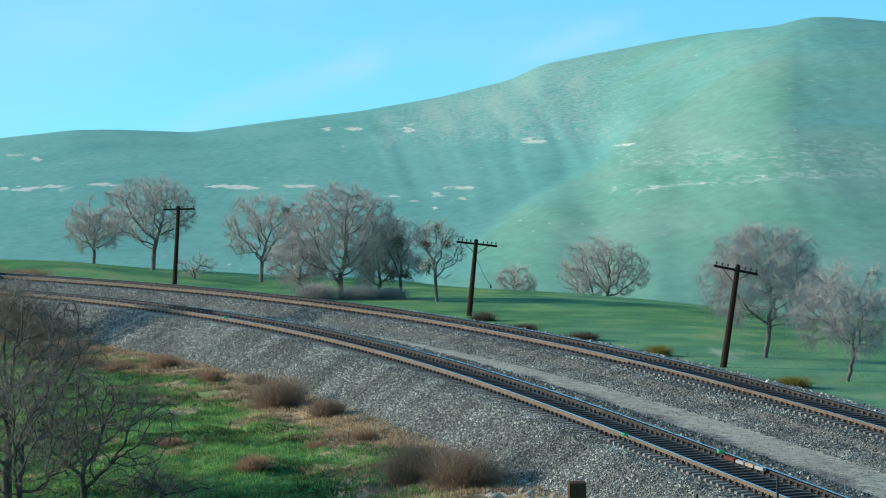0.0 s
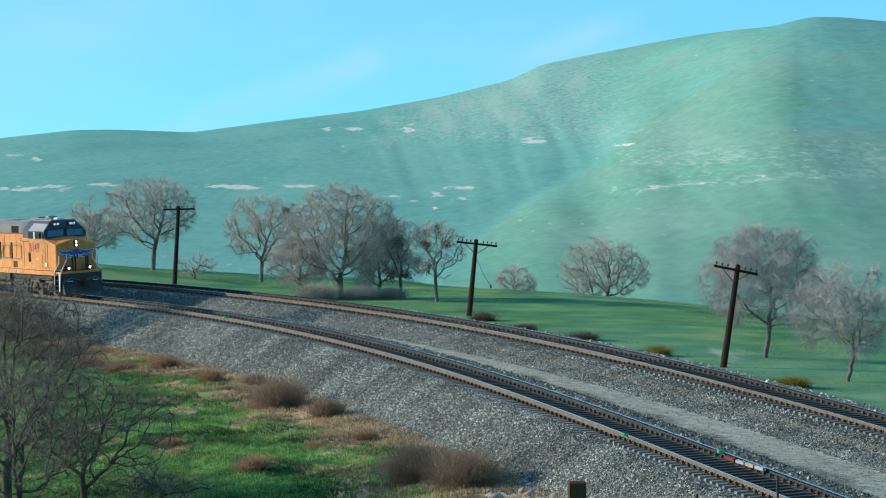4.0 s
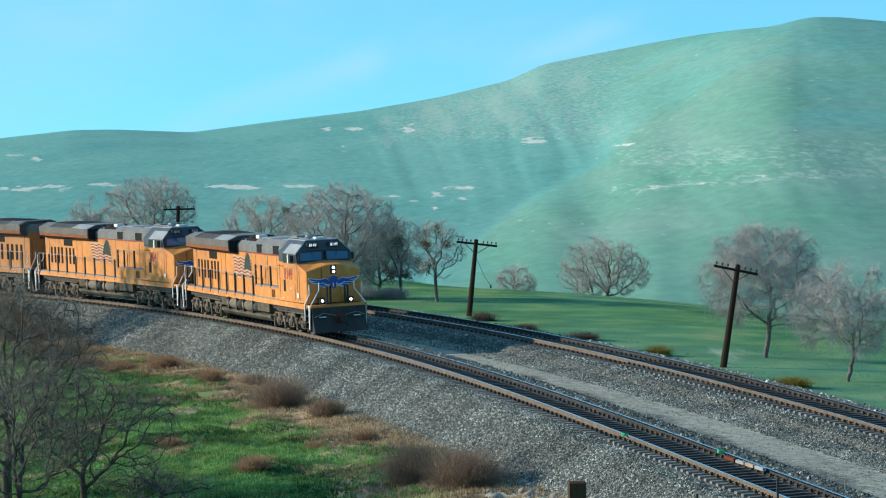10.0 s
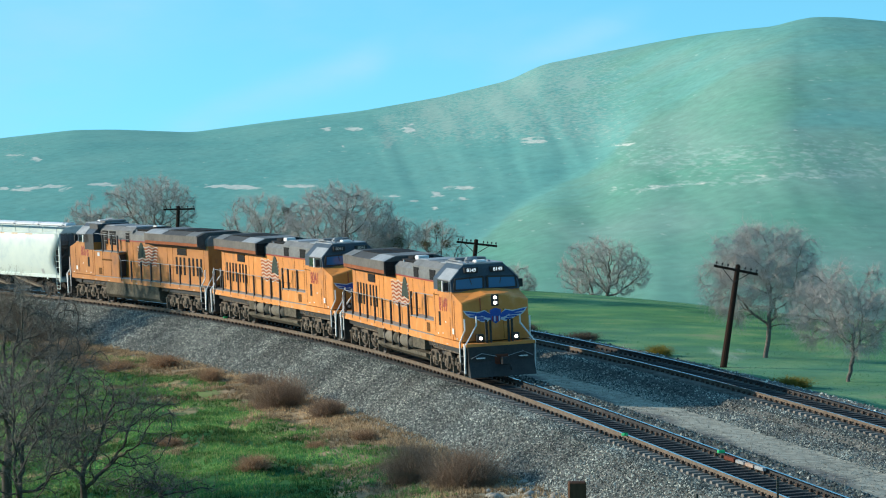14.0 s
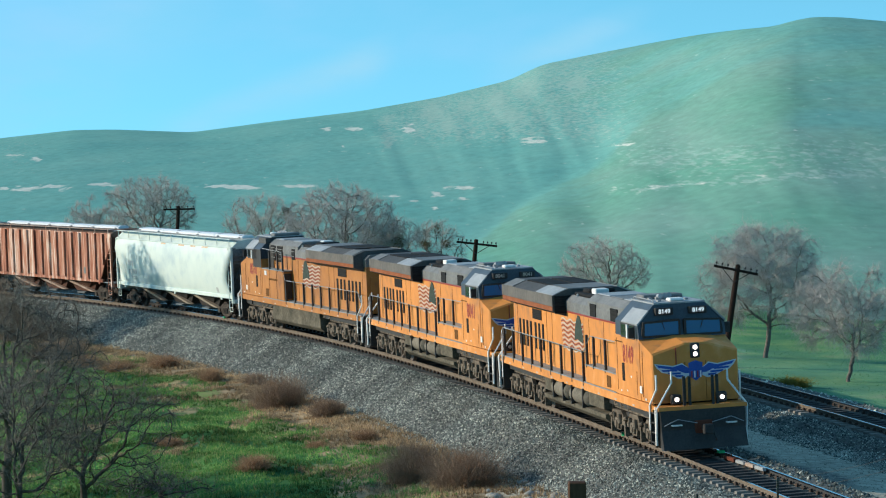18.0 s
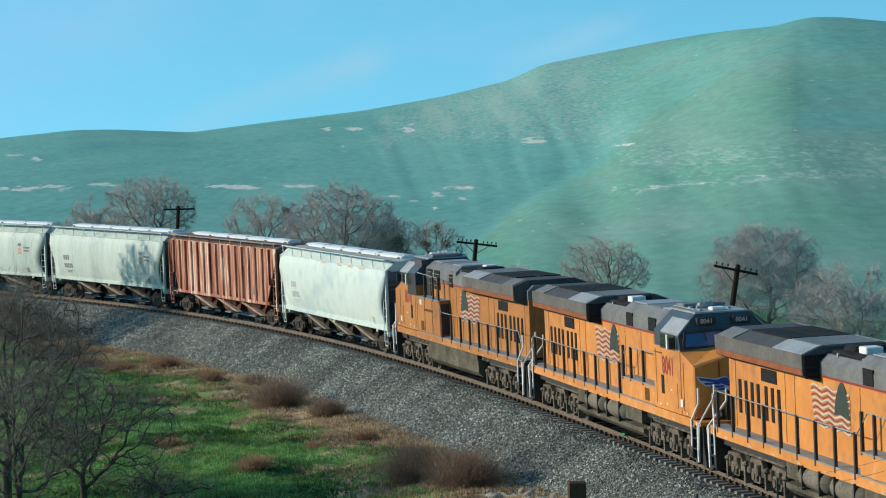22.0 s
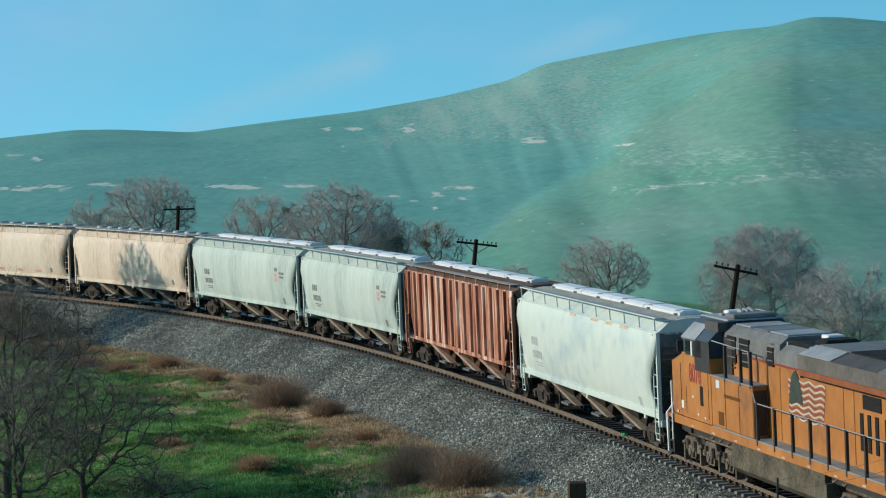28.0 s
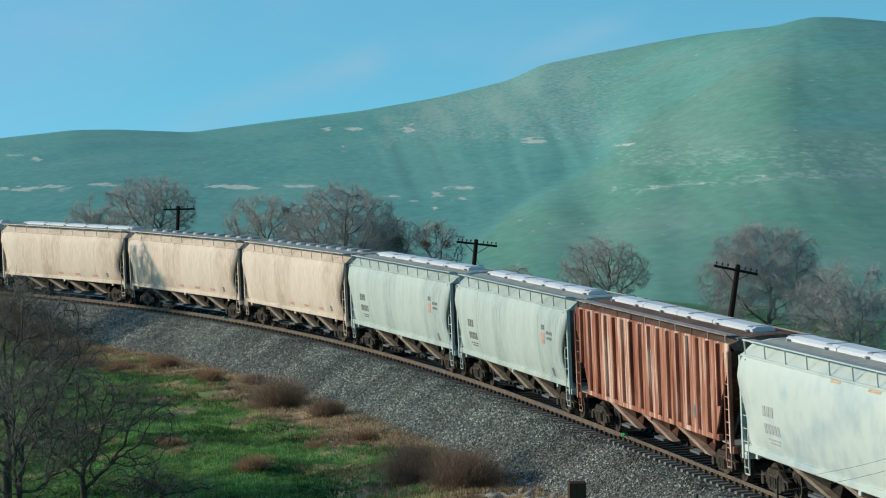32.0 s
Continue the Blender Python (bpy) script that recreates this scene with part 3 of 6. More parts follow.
# ---- the ground: one sheet to the horizon ----
_az = np.concatenate([np.arange(-180, -13, 6.0), np.arange(-13, 13.01, 0.055), np.arange(19, 180, 6.0)])
_rr = np.concatenate([[0.02], np.arange(0.5, 40, 4.0), np.arange(40, 80, 1.0), np.arange(80, 260, 0.75), np.geomspace(260, 600, 44), np.linspace(606, 1500, 130), np.linspace(1509, 2050, 50), np.geomspace(2090, 4800, 12)])
_A, _R = np.meshgrid(np.radians(_az), _rr, indexing="ij")
_GX, _GY = _R * np.sin(_A) + 0.4, _R * np.cos(_A) - 1.3
_GZ = np.empty(_GX.shape)
_GZ[:] = ground_z(_GX, _GY)
_na, _nr = _GX.shape
_idx = np.arange(_na * _nr).reshape(_na, _nr)
_f = np.stack([_idx[:-1, :-1], _idx[1:, :-1], _idx[1:, 1:], _idx[:-1, 1:]], -1).reshape(-1, 4)[:, ::-1]
_w = np.stack([_idx[-1, :-1], _idx[0, :-1], _idx[0, 1:], _idx[-1, 1:]], -1)[:, ::-1]
_me = bpy.data.meshes.new("ground")
_me.vertices.add(_na * _nr)
_me.vertices.foreach_set("co", np.stack([_GX, _GY, _GZ], -1).ravel())
_faces = np.concatenate([_f, _w])
_me.loops.add(_faces.size)
_me.loops.foreach_set("vertex_index", _faces.ravel().astype(np.int32))
_me.polygons.add(len(_faces))
_me.polygons.foreach_set("loop_start", np.arange(0, _faces.size, 4, dtype=np.int32))
_me.update(calc_edges=True)
_me.polygons.foreach_set("use_smooth", [True] * len(_faces))
_me.materials.append(M_GROUND)
ground = tagged(new("ground", _me), "green spring grass of a meadow rising to distant hills", "ground", kind="structure")

# where the soil is gravel, dry or bare, and where the hills begin
_gx, _gy, _gz = _GX.ravel(), _GY.ravel(), _GZ.ravel()
_gs, _gl = to_line(_gx, _gy)
_gr, _gu = np.hypot(_gx, _gy), _gx / np.maximum(_gy, 1)
_el = (_gz - EYE_H) / _gr
_gravel = smooth(4.9, 3.8, _gl + 0.6 * wave(_gx, _gy, 6, 24)) * smooth(-far_off(_gs) - 5.0, -far_off(_gs) - 3.2, _gl)
_dry = smooth(10.5, 6.5, _gl + 1.5 * wave(_gx, _gy, 11, 21)) * smooth(2, 4, _gl) * (1.1 + 0.4 * wave(_gx, _gy, 7, 22)) + 0.5 * smooth(0.55, 1.0, wave(_gx, _gy, 5, 23)) * (_gl > 0)
_dry = _dry + 0.6 * smooth(-far_off(_gs) - 7.5, -far_off(_gs) - 4, _gl) * (_gl < -5)
# the far field takes a little of the hazy hill colour
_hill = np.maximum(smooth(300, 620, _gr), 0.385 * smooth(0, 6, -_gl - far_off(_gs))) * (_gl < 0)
SCARS = [(-0.0399, 0.0139, 0.0018, 0.0007), (-0.0309, 0.0136, 0.0042, 0.0008), (-0.0115, 0.0133, 0.0028, 0.0016), (-0.035, 0.0079, 0.0008, 0.0006), (0.0316, 0.0084, 0.0045, 0.0016), (0.065, 0.0067, 0.0046, 0.0006),
         (-0.0015, -0.0099, 0.0036, 0.0009), (0.0085, -0.0077, 0.0058, 0.0008), (0.0074, -0.0115, 0.0028, 0.0006), (-0.0026, -0.0149, 0.0018, 0.0009), (-0.0184, -0.0103, 0.0034, 0.0007), (-0.0100, -0.0120, 0.0022, 0.0006),
         (-0.070, -0.0063, 0.0062, 0.0009), (-0.0521, -0.0062, 0.0048, 0.0006), (-0.0799, -0.0057, 0.0040, 0.0006), (-0.1475, -0.0057, 0.0046, 0.0010), (-0.1376, -0.0048, 0.0058, 0.0008), (-0.1197, -0.0045, 0.0068, 0.0006), (-0.1422, 0.0048, 0.0024, 0.0007), (-0.150, 0.0062, 0.0030, 0.0005)]
# pale, broken turf on the upper spurs
TURF = [(-0.0195, 0.0165, 0.003, 0.0022), (-0.003, 0.0190, 0.0032, 0.0028), (0.0095, 0.0212, 0.0026, 0.0018), (0.0195, 0.0225, 0.0030, 0.0034), (0.0302, 0.0265, 0.0032, 0.0032), (-0.019, 0.0085, 0.0028, 0.004), (0.0020, 0.0150, 0.0025, 0.003), (0.0475, 0.028, 0.004, 0.002), (0.024, 0.0170, 0.0035, 0.002)]
_bare = np.zeros(len(_gx))
for _cu, _ce, _wu, _we in SCARS:
    _bare += np.exp(-((_gu - _cu) / _wu) ** 2 - ((_el - _ce) / _we) ** 2)
_bare += 0.7 * np.exp(-((_el + 0.0058 + 0.0005 * np.sin(_gu * 90)) / 0.0006) ** 2) * smooth(-0.1, 0.8, np.sin(_gu * 230) + 0.7 * np.sin(_gu * 521 + 1)) * smooth(-0.04, -0.05, _gu)
_bench = np.exp(-((_el + 0.0080 - 0.058 * np.clip(_gu - 0.083, -0.02, 1) - 0.0004 * np.sin(_gu * 160)) / 0.0009) ** 2) * smooth(0.055, 0.07, _gu)
_bare += 0.60 * _bench * (0.7 + 0.3 * drift(_gu * 170, 31))
_, _hb, _hf, _ = hill_parts(_gu, _gr)
_spur = smooth(-1.5, 1.5, _hf - _hb)
# the nearer spur gets the less blue of the two hazy tones
_pale = (0.25 * smooth(0.03, 0.075, _gu) + 0.50 * _spur) * (1 - 0.7 * smooth(0.100, 0.135, _gu) * smooth(0.006, 0.016, _el)) + 0.25 * smooth(-0.01, 0.02, _gu) * smooth(0.008, 0.02, _el) + 0.3 * _bench
_pale += 0.45 * smooth(-0.012, -0.022, _el) * smooth(0.0, 0.05, _gu)
_terrace = 0.52 * smooth(-0.035, -0.005, _gu) * smooth(0.003, 0.012, _el) * smooth(0.085, 0.045, _gu) + 0.42 * smooth(0.045, 0.075, _gu) * np.exp(-((_el - 0.001) / 0.008) ** 2) + 0.25 * smooth(-0.13, -0.15, _gu) * smooth(-0.004, 0.004, _el) + 0.45 * _bench + 0.16
for _cu, _ce, _wu, _we in TURF:
    _terrace += 0.42 * np.exp(-((_gu - _cu) / _wu) ** 2 - ((_el - _ce) / _we) ** 2)
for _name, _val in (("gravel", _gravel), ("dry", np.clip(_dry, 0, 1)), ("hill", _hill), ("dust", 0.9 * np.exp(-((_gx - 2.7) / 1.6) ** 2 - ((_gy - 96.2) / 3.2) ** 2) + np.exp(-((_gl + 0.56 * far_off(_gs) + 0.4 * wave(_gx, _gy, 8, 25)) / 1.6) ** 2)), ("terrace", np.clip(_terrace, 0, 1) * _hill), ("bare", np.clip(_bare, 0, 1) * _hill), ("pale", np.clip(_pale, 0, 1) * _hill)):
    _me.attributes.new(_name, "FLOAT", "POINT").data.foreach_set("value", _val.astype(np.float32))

# ---- track beds and rails ----
S_NEAR = np.concatenate([np.arange(-400, -130, 6.0), np.arange(-130, 40, 1.5), np.arange(40, 121, 4.0)])


def station(s, far):
    return lambda lat, up: line_at(s, lat, up, far)


BEDS = {}
for far, name in ((False, "near"), (True, "far")):
    stations = [station(s, far) for s in S_NEAR]
    t = 0.26
    prof = [(0.55, -0.34), (0.68, -0.29), (1.34, -0.27), (2.05, -t - 0.02), (4.2 if far else 5.6, -1.5 if far else -2.4), (-4.2, -1.3), (-2.05, -t - 0.02), (-1.34, -0.27), (-0.68, -0.29), (-0.55, -0.34)]
    v, f = sweep(prof, stations)
    bed = BEDS[far] = tagged(raw("track_bed", v, f, [M_BALLAST, M_OILY]), "grey crushed stone ballast bed of the " + name + " track", "track bed", kind="structure")
    centre = np.zeros(len(f), np.int32)
    for k in (0, 8, 9):
        centre[k:len(f) - 2:len(prof)] = 1
    bed.data.polygons.foreach_set("material_index", centre)
    for side, lat in (("near", 0.755), ("far", -0.755)):
        prof = [(lat - 0.036, 0.0), (lat + 0.036, 0.0), (lat + 0.036, -0.045), (lat + 0.012, -0.06), (lat + 0.012, -0.145), (lat + 0.07, -0.17), (lat + 0.07, -0.182),
                (lat - 0.07, -0.182), (lat - 0.07, -0.17), (lat - 0.012, -0.145), (lat - 0.012, -0.06), (lat - 0.036, -0.045)]
        v, f = sweep(prof, stations)
        rail = tagged(raw("rail", v, f, [M_RAIL, M_RAILTOP, M_OILY]), "rusty steel rail with a polished top", "rail", "rails", "structure")
        top = np.zeros(len(f), np.int32)
        top[0:len(f) - 2:len(prof)] = 1
        top[(11 if lat > 0 else 1):len(f) - 2:len(prof)] = 1
        for k in ((2, 3, 4) if lat < 0 else (8, 9, 10)):
            top[k:len(f) - 2:len(prof)] = 2
        rail.data.polygons.foreach_set("material_index", top)


# ---- loose stones and grass ----
def scatter(name, points, shapes, mat, label, category):
    """Many small pieces in one mesh: each of them one of the shapes, turned and sized at random."""
    r = np.random.RandomState(len(points))
    V, F, base = [], [], 0
    pick = r.randint(len(shapes), size=len(points))
    for k, (sv, sf) in enumerate(shapes):
        p = points[pick == k]
        n = len(p)
        if not n:
            continue
        a = r.uniform(0, 6.283, n)
        c, s = np.cos(a), np.sin(a)
        v = sv[None] * p[:, 3, None, None] * r.uniform(0.75, 1.3, (n, 1, 3))
        x = v[..., 0] * c[:, None] - v[..., 1] * s[:, None] + p[:, 0, None]
        y = v[..., 0] * s[:, None] + v[..., 1] * c[:, None] + p[:, 1, None]
        V.append(np.stack([x, y, v[..., 2] + p[:, 2, None]], -1).reshape(-1, 3))
        F.append((sf[None] + (base + np.arange(n) * len(sv))[:, None, None]).reshape(-1, 3))
        base += n * len(sv)
    V, F = np.concatenate(V), np.concatenate(F)
    me = bpy.data.meshes.new(name)
    me.vertices.add(len(V))
    me.vertices.foreach_set("co", V.ravel())
    me.loops.add(F.size)
    me.loops.foreach_set("vertex_index", F.ravel().astype(np.int32))
    me.polygons.add(len(F))
    me.polygons.foreach_set("loop_start", np.arange(0, F.size, 3, dtype=np.int32))
    me.update(calc_edges=True)
    me.materials.append(mat)
    return tagged(new(name, me), label, category, kind="stuff")


def stone_shapes(count):
    """Angular stones, half sunk: a bent ring of five corners under an off-centre peak."""
    r = np.random.RandomState(5)
    out = []
    for _ in range(count):
        a = np.arange(5) * 1.2566 + r.uniform(-0.35, 0.35, 5)
        q = r.uniform(0.65, 1.15, 5)
        ring = np.stack([np.cos(a) * q, np.sin(a) * q, r.uniform(-0.5, 0.1, 5)], 1)
        v = np.concatenate([ring, [[r.uniform(-0.4, 0.4), r.uniform(-0.4, 0.4), r.uniform(0.7, 1.1)]]])
        out.append((v, np.array([(k, (k + 1) % 5, 5) for k in range(5)])))
    return out


def blade_shapes(count, blades, lean):
    out = []
    r = np.random.RandomState(6)
    for _ in range(count):
        v, f = [], []
        for k in range(blades):
            a, h, l = r.uniform(0, 6.283), r.uniform(0.6, 1.1), r.uniform(0.1, lean)
            w, o = r.uniform(0.09, 0.17), r.uniform(-0.4, 0.4, 2)
            c, s = math.cos(a), math.sin(a)
            i = len(v)
            v += [(o[0] - s * w, o[1] + c * w, -0.1), (o[0] + s * w, o[1] - c * w, -0.1), (o[0] + c * l, o[1] + s * l, h)]
            f.append((i, i + 1, i + 2))
        out.append((np.array(v), np.array(f)))
    return out


_r = np.random.RandomState(11)


def slope_points(n, s0, s1, l0, l1, far, size, crest_lat, crest_up, foot_lat, foot_up):
    s, l = _r.uniform(s0, s1, n), _r.uniform(l0, l1, n)
    t = np.clip((l - crest_lat) / (foot_lat - crest_lat), 0, 1)
    p = line_at(s, l, crest_up + (foot_up - crest_up) * t + 0.01, far)
    g = ground_z(p[:, 0], p[:, 1])
    p[:, 2] = np.maximum(p[:, 2], g + 0.01)
    return np.concatenate([p, (size * _r.uniform(0.55, 1.5, n))[:, None]], 1)


_near = slope_points(105000, -125, 14, 1.40, 4.9, False, 0.034, 2.05, -0.26, 5.6, -2.4)
_shade = wave(_near[:, 0], _near[:, 1], 9, 41) + 0.35 * wave(_near[:, 0], _near[:, 1], 3, 42) + _r.uniform(-1.5, 1.5, len(_near)) > 0.45
_far = slope_points(36000, -125, -5, 1.40, 4.2, True, 0.036, 2.05, -0.26, 4.2, -1.5)
_mix = _r.uniform(0, 1, len(_far)) < 0.55
_st = [_near[~_shade], _far[~_mix], slope_points(3000, -125, -5, -3.6, -1.42, True, 0.055, -2.05, -0.26, -4.2, -1.3)]
_dk = [_near[_shade], _far[_mix], slope_points(9000, -125, 14, -3.4, -1.42, False, 0.055, -2.05, -0.26, -4.2, -1.3),
       slope_points(2500, -125, 14, -0.55, 0.55, False, 0.04, 0.6, -0.33, 5.6, -0.4), slope_points(2500, -125, -5, -0.55, 0.55, True, 0.04, 0.6, -0.33, 4.2, -0.4)]
scatter("ballast_stones", np.concatenate(_st), stone_shapes(10), M_STONES, "loose grey and pale crushed ballast stones", "ballast")
scatter("dark_ballast_stones", np.concatenate(_dk), stone_shapes(10), M_STONES_DARK, "dark oily crushed ballast stones", "ballast")


def field_points(n, s0, s1, l0, l1, size, keep):
    s, l = _r.uniform(s0, s1, n), _r.uniform(l0, l1, n)
    p = line_at(s, 0) + 0
    th = np.interp(s, S_TAB, TH_TAB)
    p[:, 0] += np.sin(th) * l
    p[:, 1] -= np.cos(th) * l
    ok = (abs(p[:, 0] / p[:, 1]) < 0.175) & keep(p[:, 0], p[:, 1], l)
    p = p[ok]
    p[:, 2] = ground_z(p[:, 0], p[:, 1])
    return np.concatenate([p, (size * _r.uniform(0.5, 1.5, len(p)))[:, None]], 1)


_between = field_points(16000, -120, 14, -8.5, -3.2, 0.032, lambda x, y, l: l > -8.2)
scatter("dusty_gravel", _between, stone_shapes(8), M_STONES_TAN, "pale dusty gravel between the two tracks", "gravel")


def is_green(x, y, l):
    return (l > 7.2 + 1.5 * wave(x, y, 9, 32)) & (wave(x, y, 5, 23) < 0.75 + 0.3 * np.sin(x * 9))


scatter("meadow_grass", field_points(190000, -115, -12, 5.0, 34, 0.10, is_green), blade_shapes(8, 5, 1.1), M_BLADES, "lush green spring grass below the embankment", "grass")
scatter("dry_grass", field_points(90000, -125, -8, 3.9, 26, 0.12, lambda x, y, l: (l < 8.6 + 2.2 * wave(x, y, 9, 32)) & (wave(x, y, 4, 31) > -0.75) | (wave(x, y, 4, 31) > 0.1) & (wave(x, y, 5, 23) > 0.6)), blade_shapes(8, 6, 1.2), M_DRYBLADES, "dry tan grass along the foot of the embankment", "grass")
scatter("field_grass", field_points(60000, -150, -20, -75, -15.5, 0.042, lambda x, y, l: l < -far_off(_r.uniform(-100, -30, len(x))) - 4.5), blade_shapes(8, 4, 1.1), M_FIELDBLADES, "green grass of the field beyond the tracks", "grass")


# ---- trees ----
def tube(V, F, a, b, ra, rb, sides):
    d = b - a
    if d.length < 1e-5:
        return
    u = d.orthogonal().normalized()
    w = d.normalized().cross(u)
    i = len(V)
    for p, rad in ((a, ra), (b, rb)):
        for k in range(sides):
            t = 6.2832 * k / sides
            V.append(p + (u * math.cos(t) + w * math.sin(t)) * rad)
    for k in range(sides):
        F.append((i + k, i + (k + 1) % sides, i + sides + (k + 1) % sides, i + sides + k))


def twiglet(V, F, a, b, r):
    """A fine twig: a three-sided spike from a to b."""
    d = b - a
    u = d.orthogonal().normalized()
    w = d.normalized().cross(u)
    i = len(V)
    V += [a + u * r, a - u * (r * 0.5) + w * (r * 0.87), a - u * (r * 0.5) - w * (r * 0.87), b]
    F += [(i, i + 1, i + 3), (i + 1, i + 2, i + 3), (i + 2, i, i + 3)]


def oak_tree(x, y, height, width, seed, label, trunk=0.2, gnarl=0.35, twigs=3, droop=0.0, gaps=0.1, clumps=0, lean=0.0, tip=0.0138, step=0.27, hang=1.0, flat=1.0, fine=0.0085, name="oak_tree", bark=M_BARK, twig=M_TWIG, group="bare oaks along the tracks"):
    """A leafless oak: limbs grow step by step towards free places in a lumpy crown, and thicken as they join."""
    r = np.random.RandomState(seed)
    z0 = height * trunk
    mid, half = np.array([lean, 0, (height + z0 * 0.8) / 2]), np.array([width / 2, width / 2, (height - z0 * 0.8) / 2])
    pts = []
    while len(pts) < 200 + 13 * width * width:
        q = r.uniform(-1, 1, 3)
        p = mid + q * half
        lump = noise.noise(Vector(p * 0.75) + Vector((seed, 0, 0)))
        if (abs(q[0]) ** 2 + abs(q[1]) ** 2 + abs(q[2]) ** (2 * flat)) ** 0.5 < 0.92 + 0.25 * lump and lump > gaps - 0.35 and (q[2] > -0.55 or np.hypot(q[0], q[1]) > 0.35):
            pts.append(p)
    goal = np.array(pts)
    P, par, D = [np.array([0, 0, -0.3])], [-1], [np.array([0, 0, 1.0])]
    bend = r.normal(0, 0.12, 2)
    while P[-1][2] < z0:
        D.append(np.array([bend[0] * r.uniform(0, 2) + r.normal(0, 0.06), bend[1] + r.normal(0, 0.06), 1.0]))
        P.append(P[-1] + step * D[-1])
        par.append(len(P) - 2)
    near, who = np.full(len(goal), 1e9), np.zeros(len(goal), int)
    done = 0
    for _ in range(80):
        for k in range(done, len(P)):
            d = np.linalg.norm(goal - P[k], axis=1)
            m = d < near
            near[m], who[m] = d[m], k
        done = len(P)
        keep = near > step * 1.1
        goal, near, who = goal[keep], near[keep], who[keep]
        if not len(goal):
            break
        for k in np.unique(who):
            d = goal[who == k] - P[k]
            d = (d / np.linalg.norm(d, axis=1)[:, None]).mean(0) * 0.8 + D[k] * 0.45 + r.normal(0, gnarl * 0.55, 3)
            D.append(d / max(np.linalg.norm(d), 1e-6))
            P.append(P[k] + step * D[-1])
            par.append(int(k))
        if len(P) > 3600:
            break
    P, n = np.array(P), len(P)
    kids = np.zeros(n, int)
    load = np.zeros(n)
    for k in range(n - 1, 0, -1):
        if not kids[k]:
            load[k] = tip ** 2.25
        load[par[k]] += load[k]
        kids[par[k]] += 1
    rad = load ** (1 / 2.25)
    rad[0] *= 1.35
    LV, LF, TV, TF, tips = [], [], [], [], []
    for k in range(1, n):
        tube(LV, LF, Vector(P[par[k]]), Vector(P[k]), rad[par[k]] if kids[par[k]] == 1 else min(rad[par[k]], rad[k] * 1.25), rad[k], 7 if rad[k] > 0.08 else (5 if rad[k] > 0.035 else 3))
        if rad[k] < tip * 2.6:
            a, b = Vector(P[par[k]]), Vector(P[k])
            out = (b - a).normalized()
            tips.append(b)
            for _ in range(twigs * 3):
                s = a.lerp(b, r.uniform(0.1, 1.0))
                e = (out * 0.75 + Vector(r.normal(0, 0.6, 3)) + Vector((0, 0, 0.12 - droop))).normalized()
                m = s + e * r.uniform(0.22, 0.55) * hang
                twiglet(TV, TF, s, m, fine)
                e2 = (e + Vector(r.normal(0, 0.55, 3)) + Vector((0, 0, -droop * 2.2))).normalized()
                c = s.lerp(m, r.uniform(0.45, 0.8))
                twiglet(TV, TF, c, c + e2 * r.uniform(0.2, 0.5) * hang, fine * 0.75)
    e = tagged(new(name), label, "shrub" if height < 2 else "tree", group)
    e.location = (x, y, float(ground_z(np.array([x]), np.array([y]))[0]) - 0.05)
    raw("trunk", [tuple(v) for v in LV], LF, bark, True).parent = e
    raw("crown", [tuple(v) for v in TV], TF, twig).parent = e
    for k in range(clumps):
        c = tips[r.randint(len(tips))]
        bv, bf = [], []
        size = r.uniform(0.14, 0.26)
        for _ in range(420):
            d = c + Vector(r.normal(0, size, 3))
            i = len(bv)
            bv += [d, d + Vector(r.normal(0, 0.05, 3)), d + Vector(r.normal(0, 0.05, 3))]
            bf.append((i, i + 1, i + 2))
        m = raw("mistletoe", [tuple(v) for v in bv], bf, M_MISTLETOE)
        tagged(m, "brown-green mistletoe clump", kind="stuff").parent = e
    return e


oak_tree(-28.85, 235.0, 5.6, 5.4, 3, "leafless grey oak with a rounded low crown", 0.14, gnarl=0.3, twigs=4)
oak_tree(-23.42, 228.0, 7.7, 7.8, 8, "tall leafless grey oak with spreading limbs", 0.32, gnarl=0.4, twigs=3, gaps=0.22, flat=1.4)
oak_tree(-18.8, 215.0, 2.0, 3.6, 15, "low leafless gnarled shrub on the grass verge", 0.03, gnarl=0.6, twigs=1, gaps=0.35, name="dead_shrub", group="")
oak_tree(-14.1, 218.8, 7.1, 6.8, 22, "leafless crooked oak with a dense low clump", 0.26, gnarl=0.5, twigs=3, gaps=0.32, clumps=2, lean=0.4)
oak_tree(-6.94, 193.3, 8.1, 8.6, 34, "large leafless oak with a dense twiggy crown", 0.15, gnarl=0.3, twigs=4, droop=0.1, gaps=0.1)
oak_tree(-9.9, 194.5, 4.4, 4.4, 41, "young leafless oak with hanging twigs", 0.06, twigs=4, droop=0.3, hang=1.2)
oak_tree(-4.5, 196.0, 5.9, 4.8, 47, "leafless oak with several limbs and dense twigs", 0.08, gnarl=0.3, twigs=5, droop=0.25, hang=1.1)
oak_tree(-2.84, 195.2, 5.7, 3.8, 53, "slim leafless oak with brown mistletoe clumps", 0.2, gnarl=0.3, twigs=3, clumps=7, gaps=0.2)
oak_tree(-0.47, 189.3, 5.7, 4.3, 60, "slender leafless oak with a pale trunk and mistletoe", 0.3, twigs=2, clumps=4, gaps=0.33, gnarl=0.45)
oak_tree(6.0, 238.0, 3.6, 3.7, 61, "small leafless oak beyond the rise", 0.05, gnarl=0.3, twigs=4)
oak_tree(13.13, 232.0, 5.9, 7.6, 109, "broad leafless oak with twisted limbs beyond the rise", 0.08, gnarl=0.5, twigs=3, gaps=0.22)
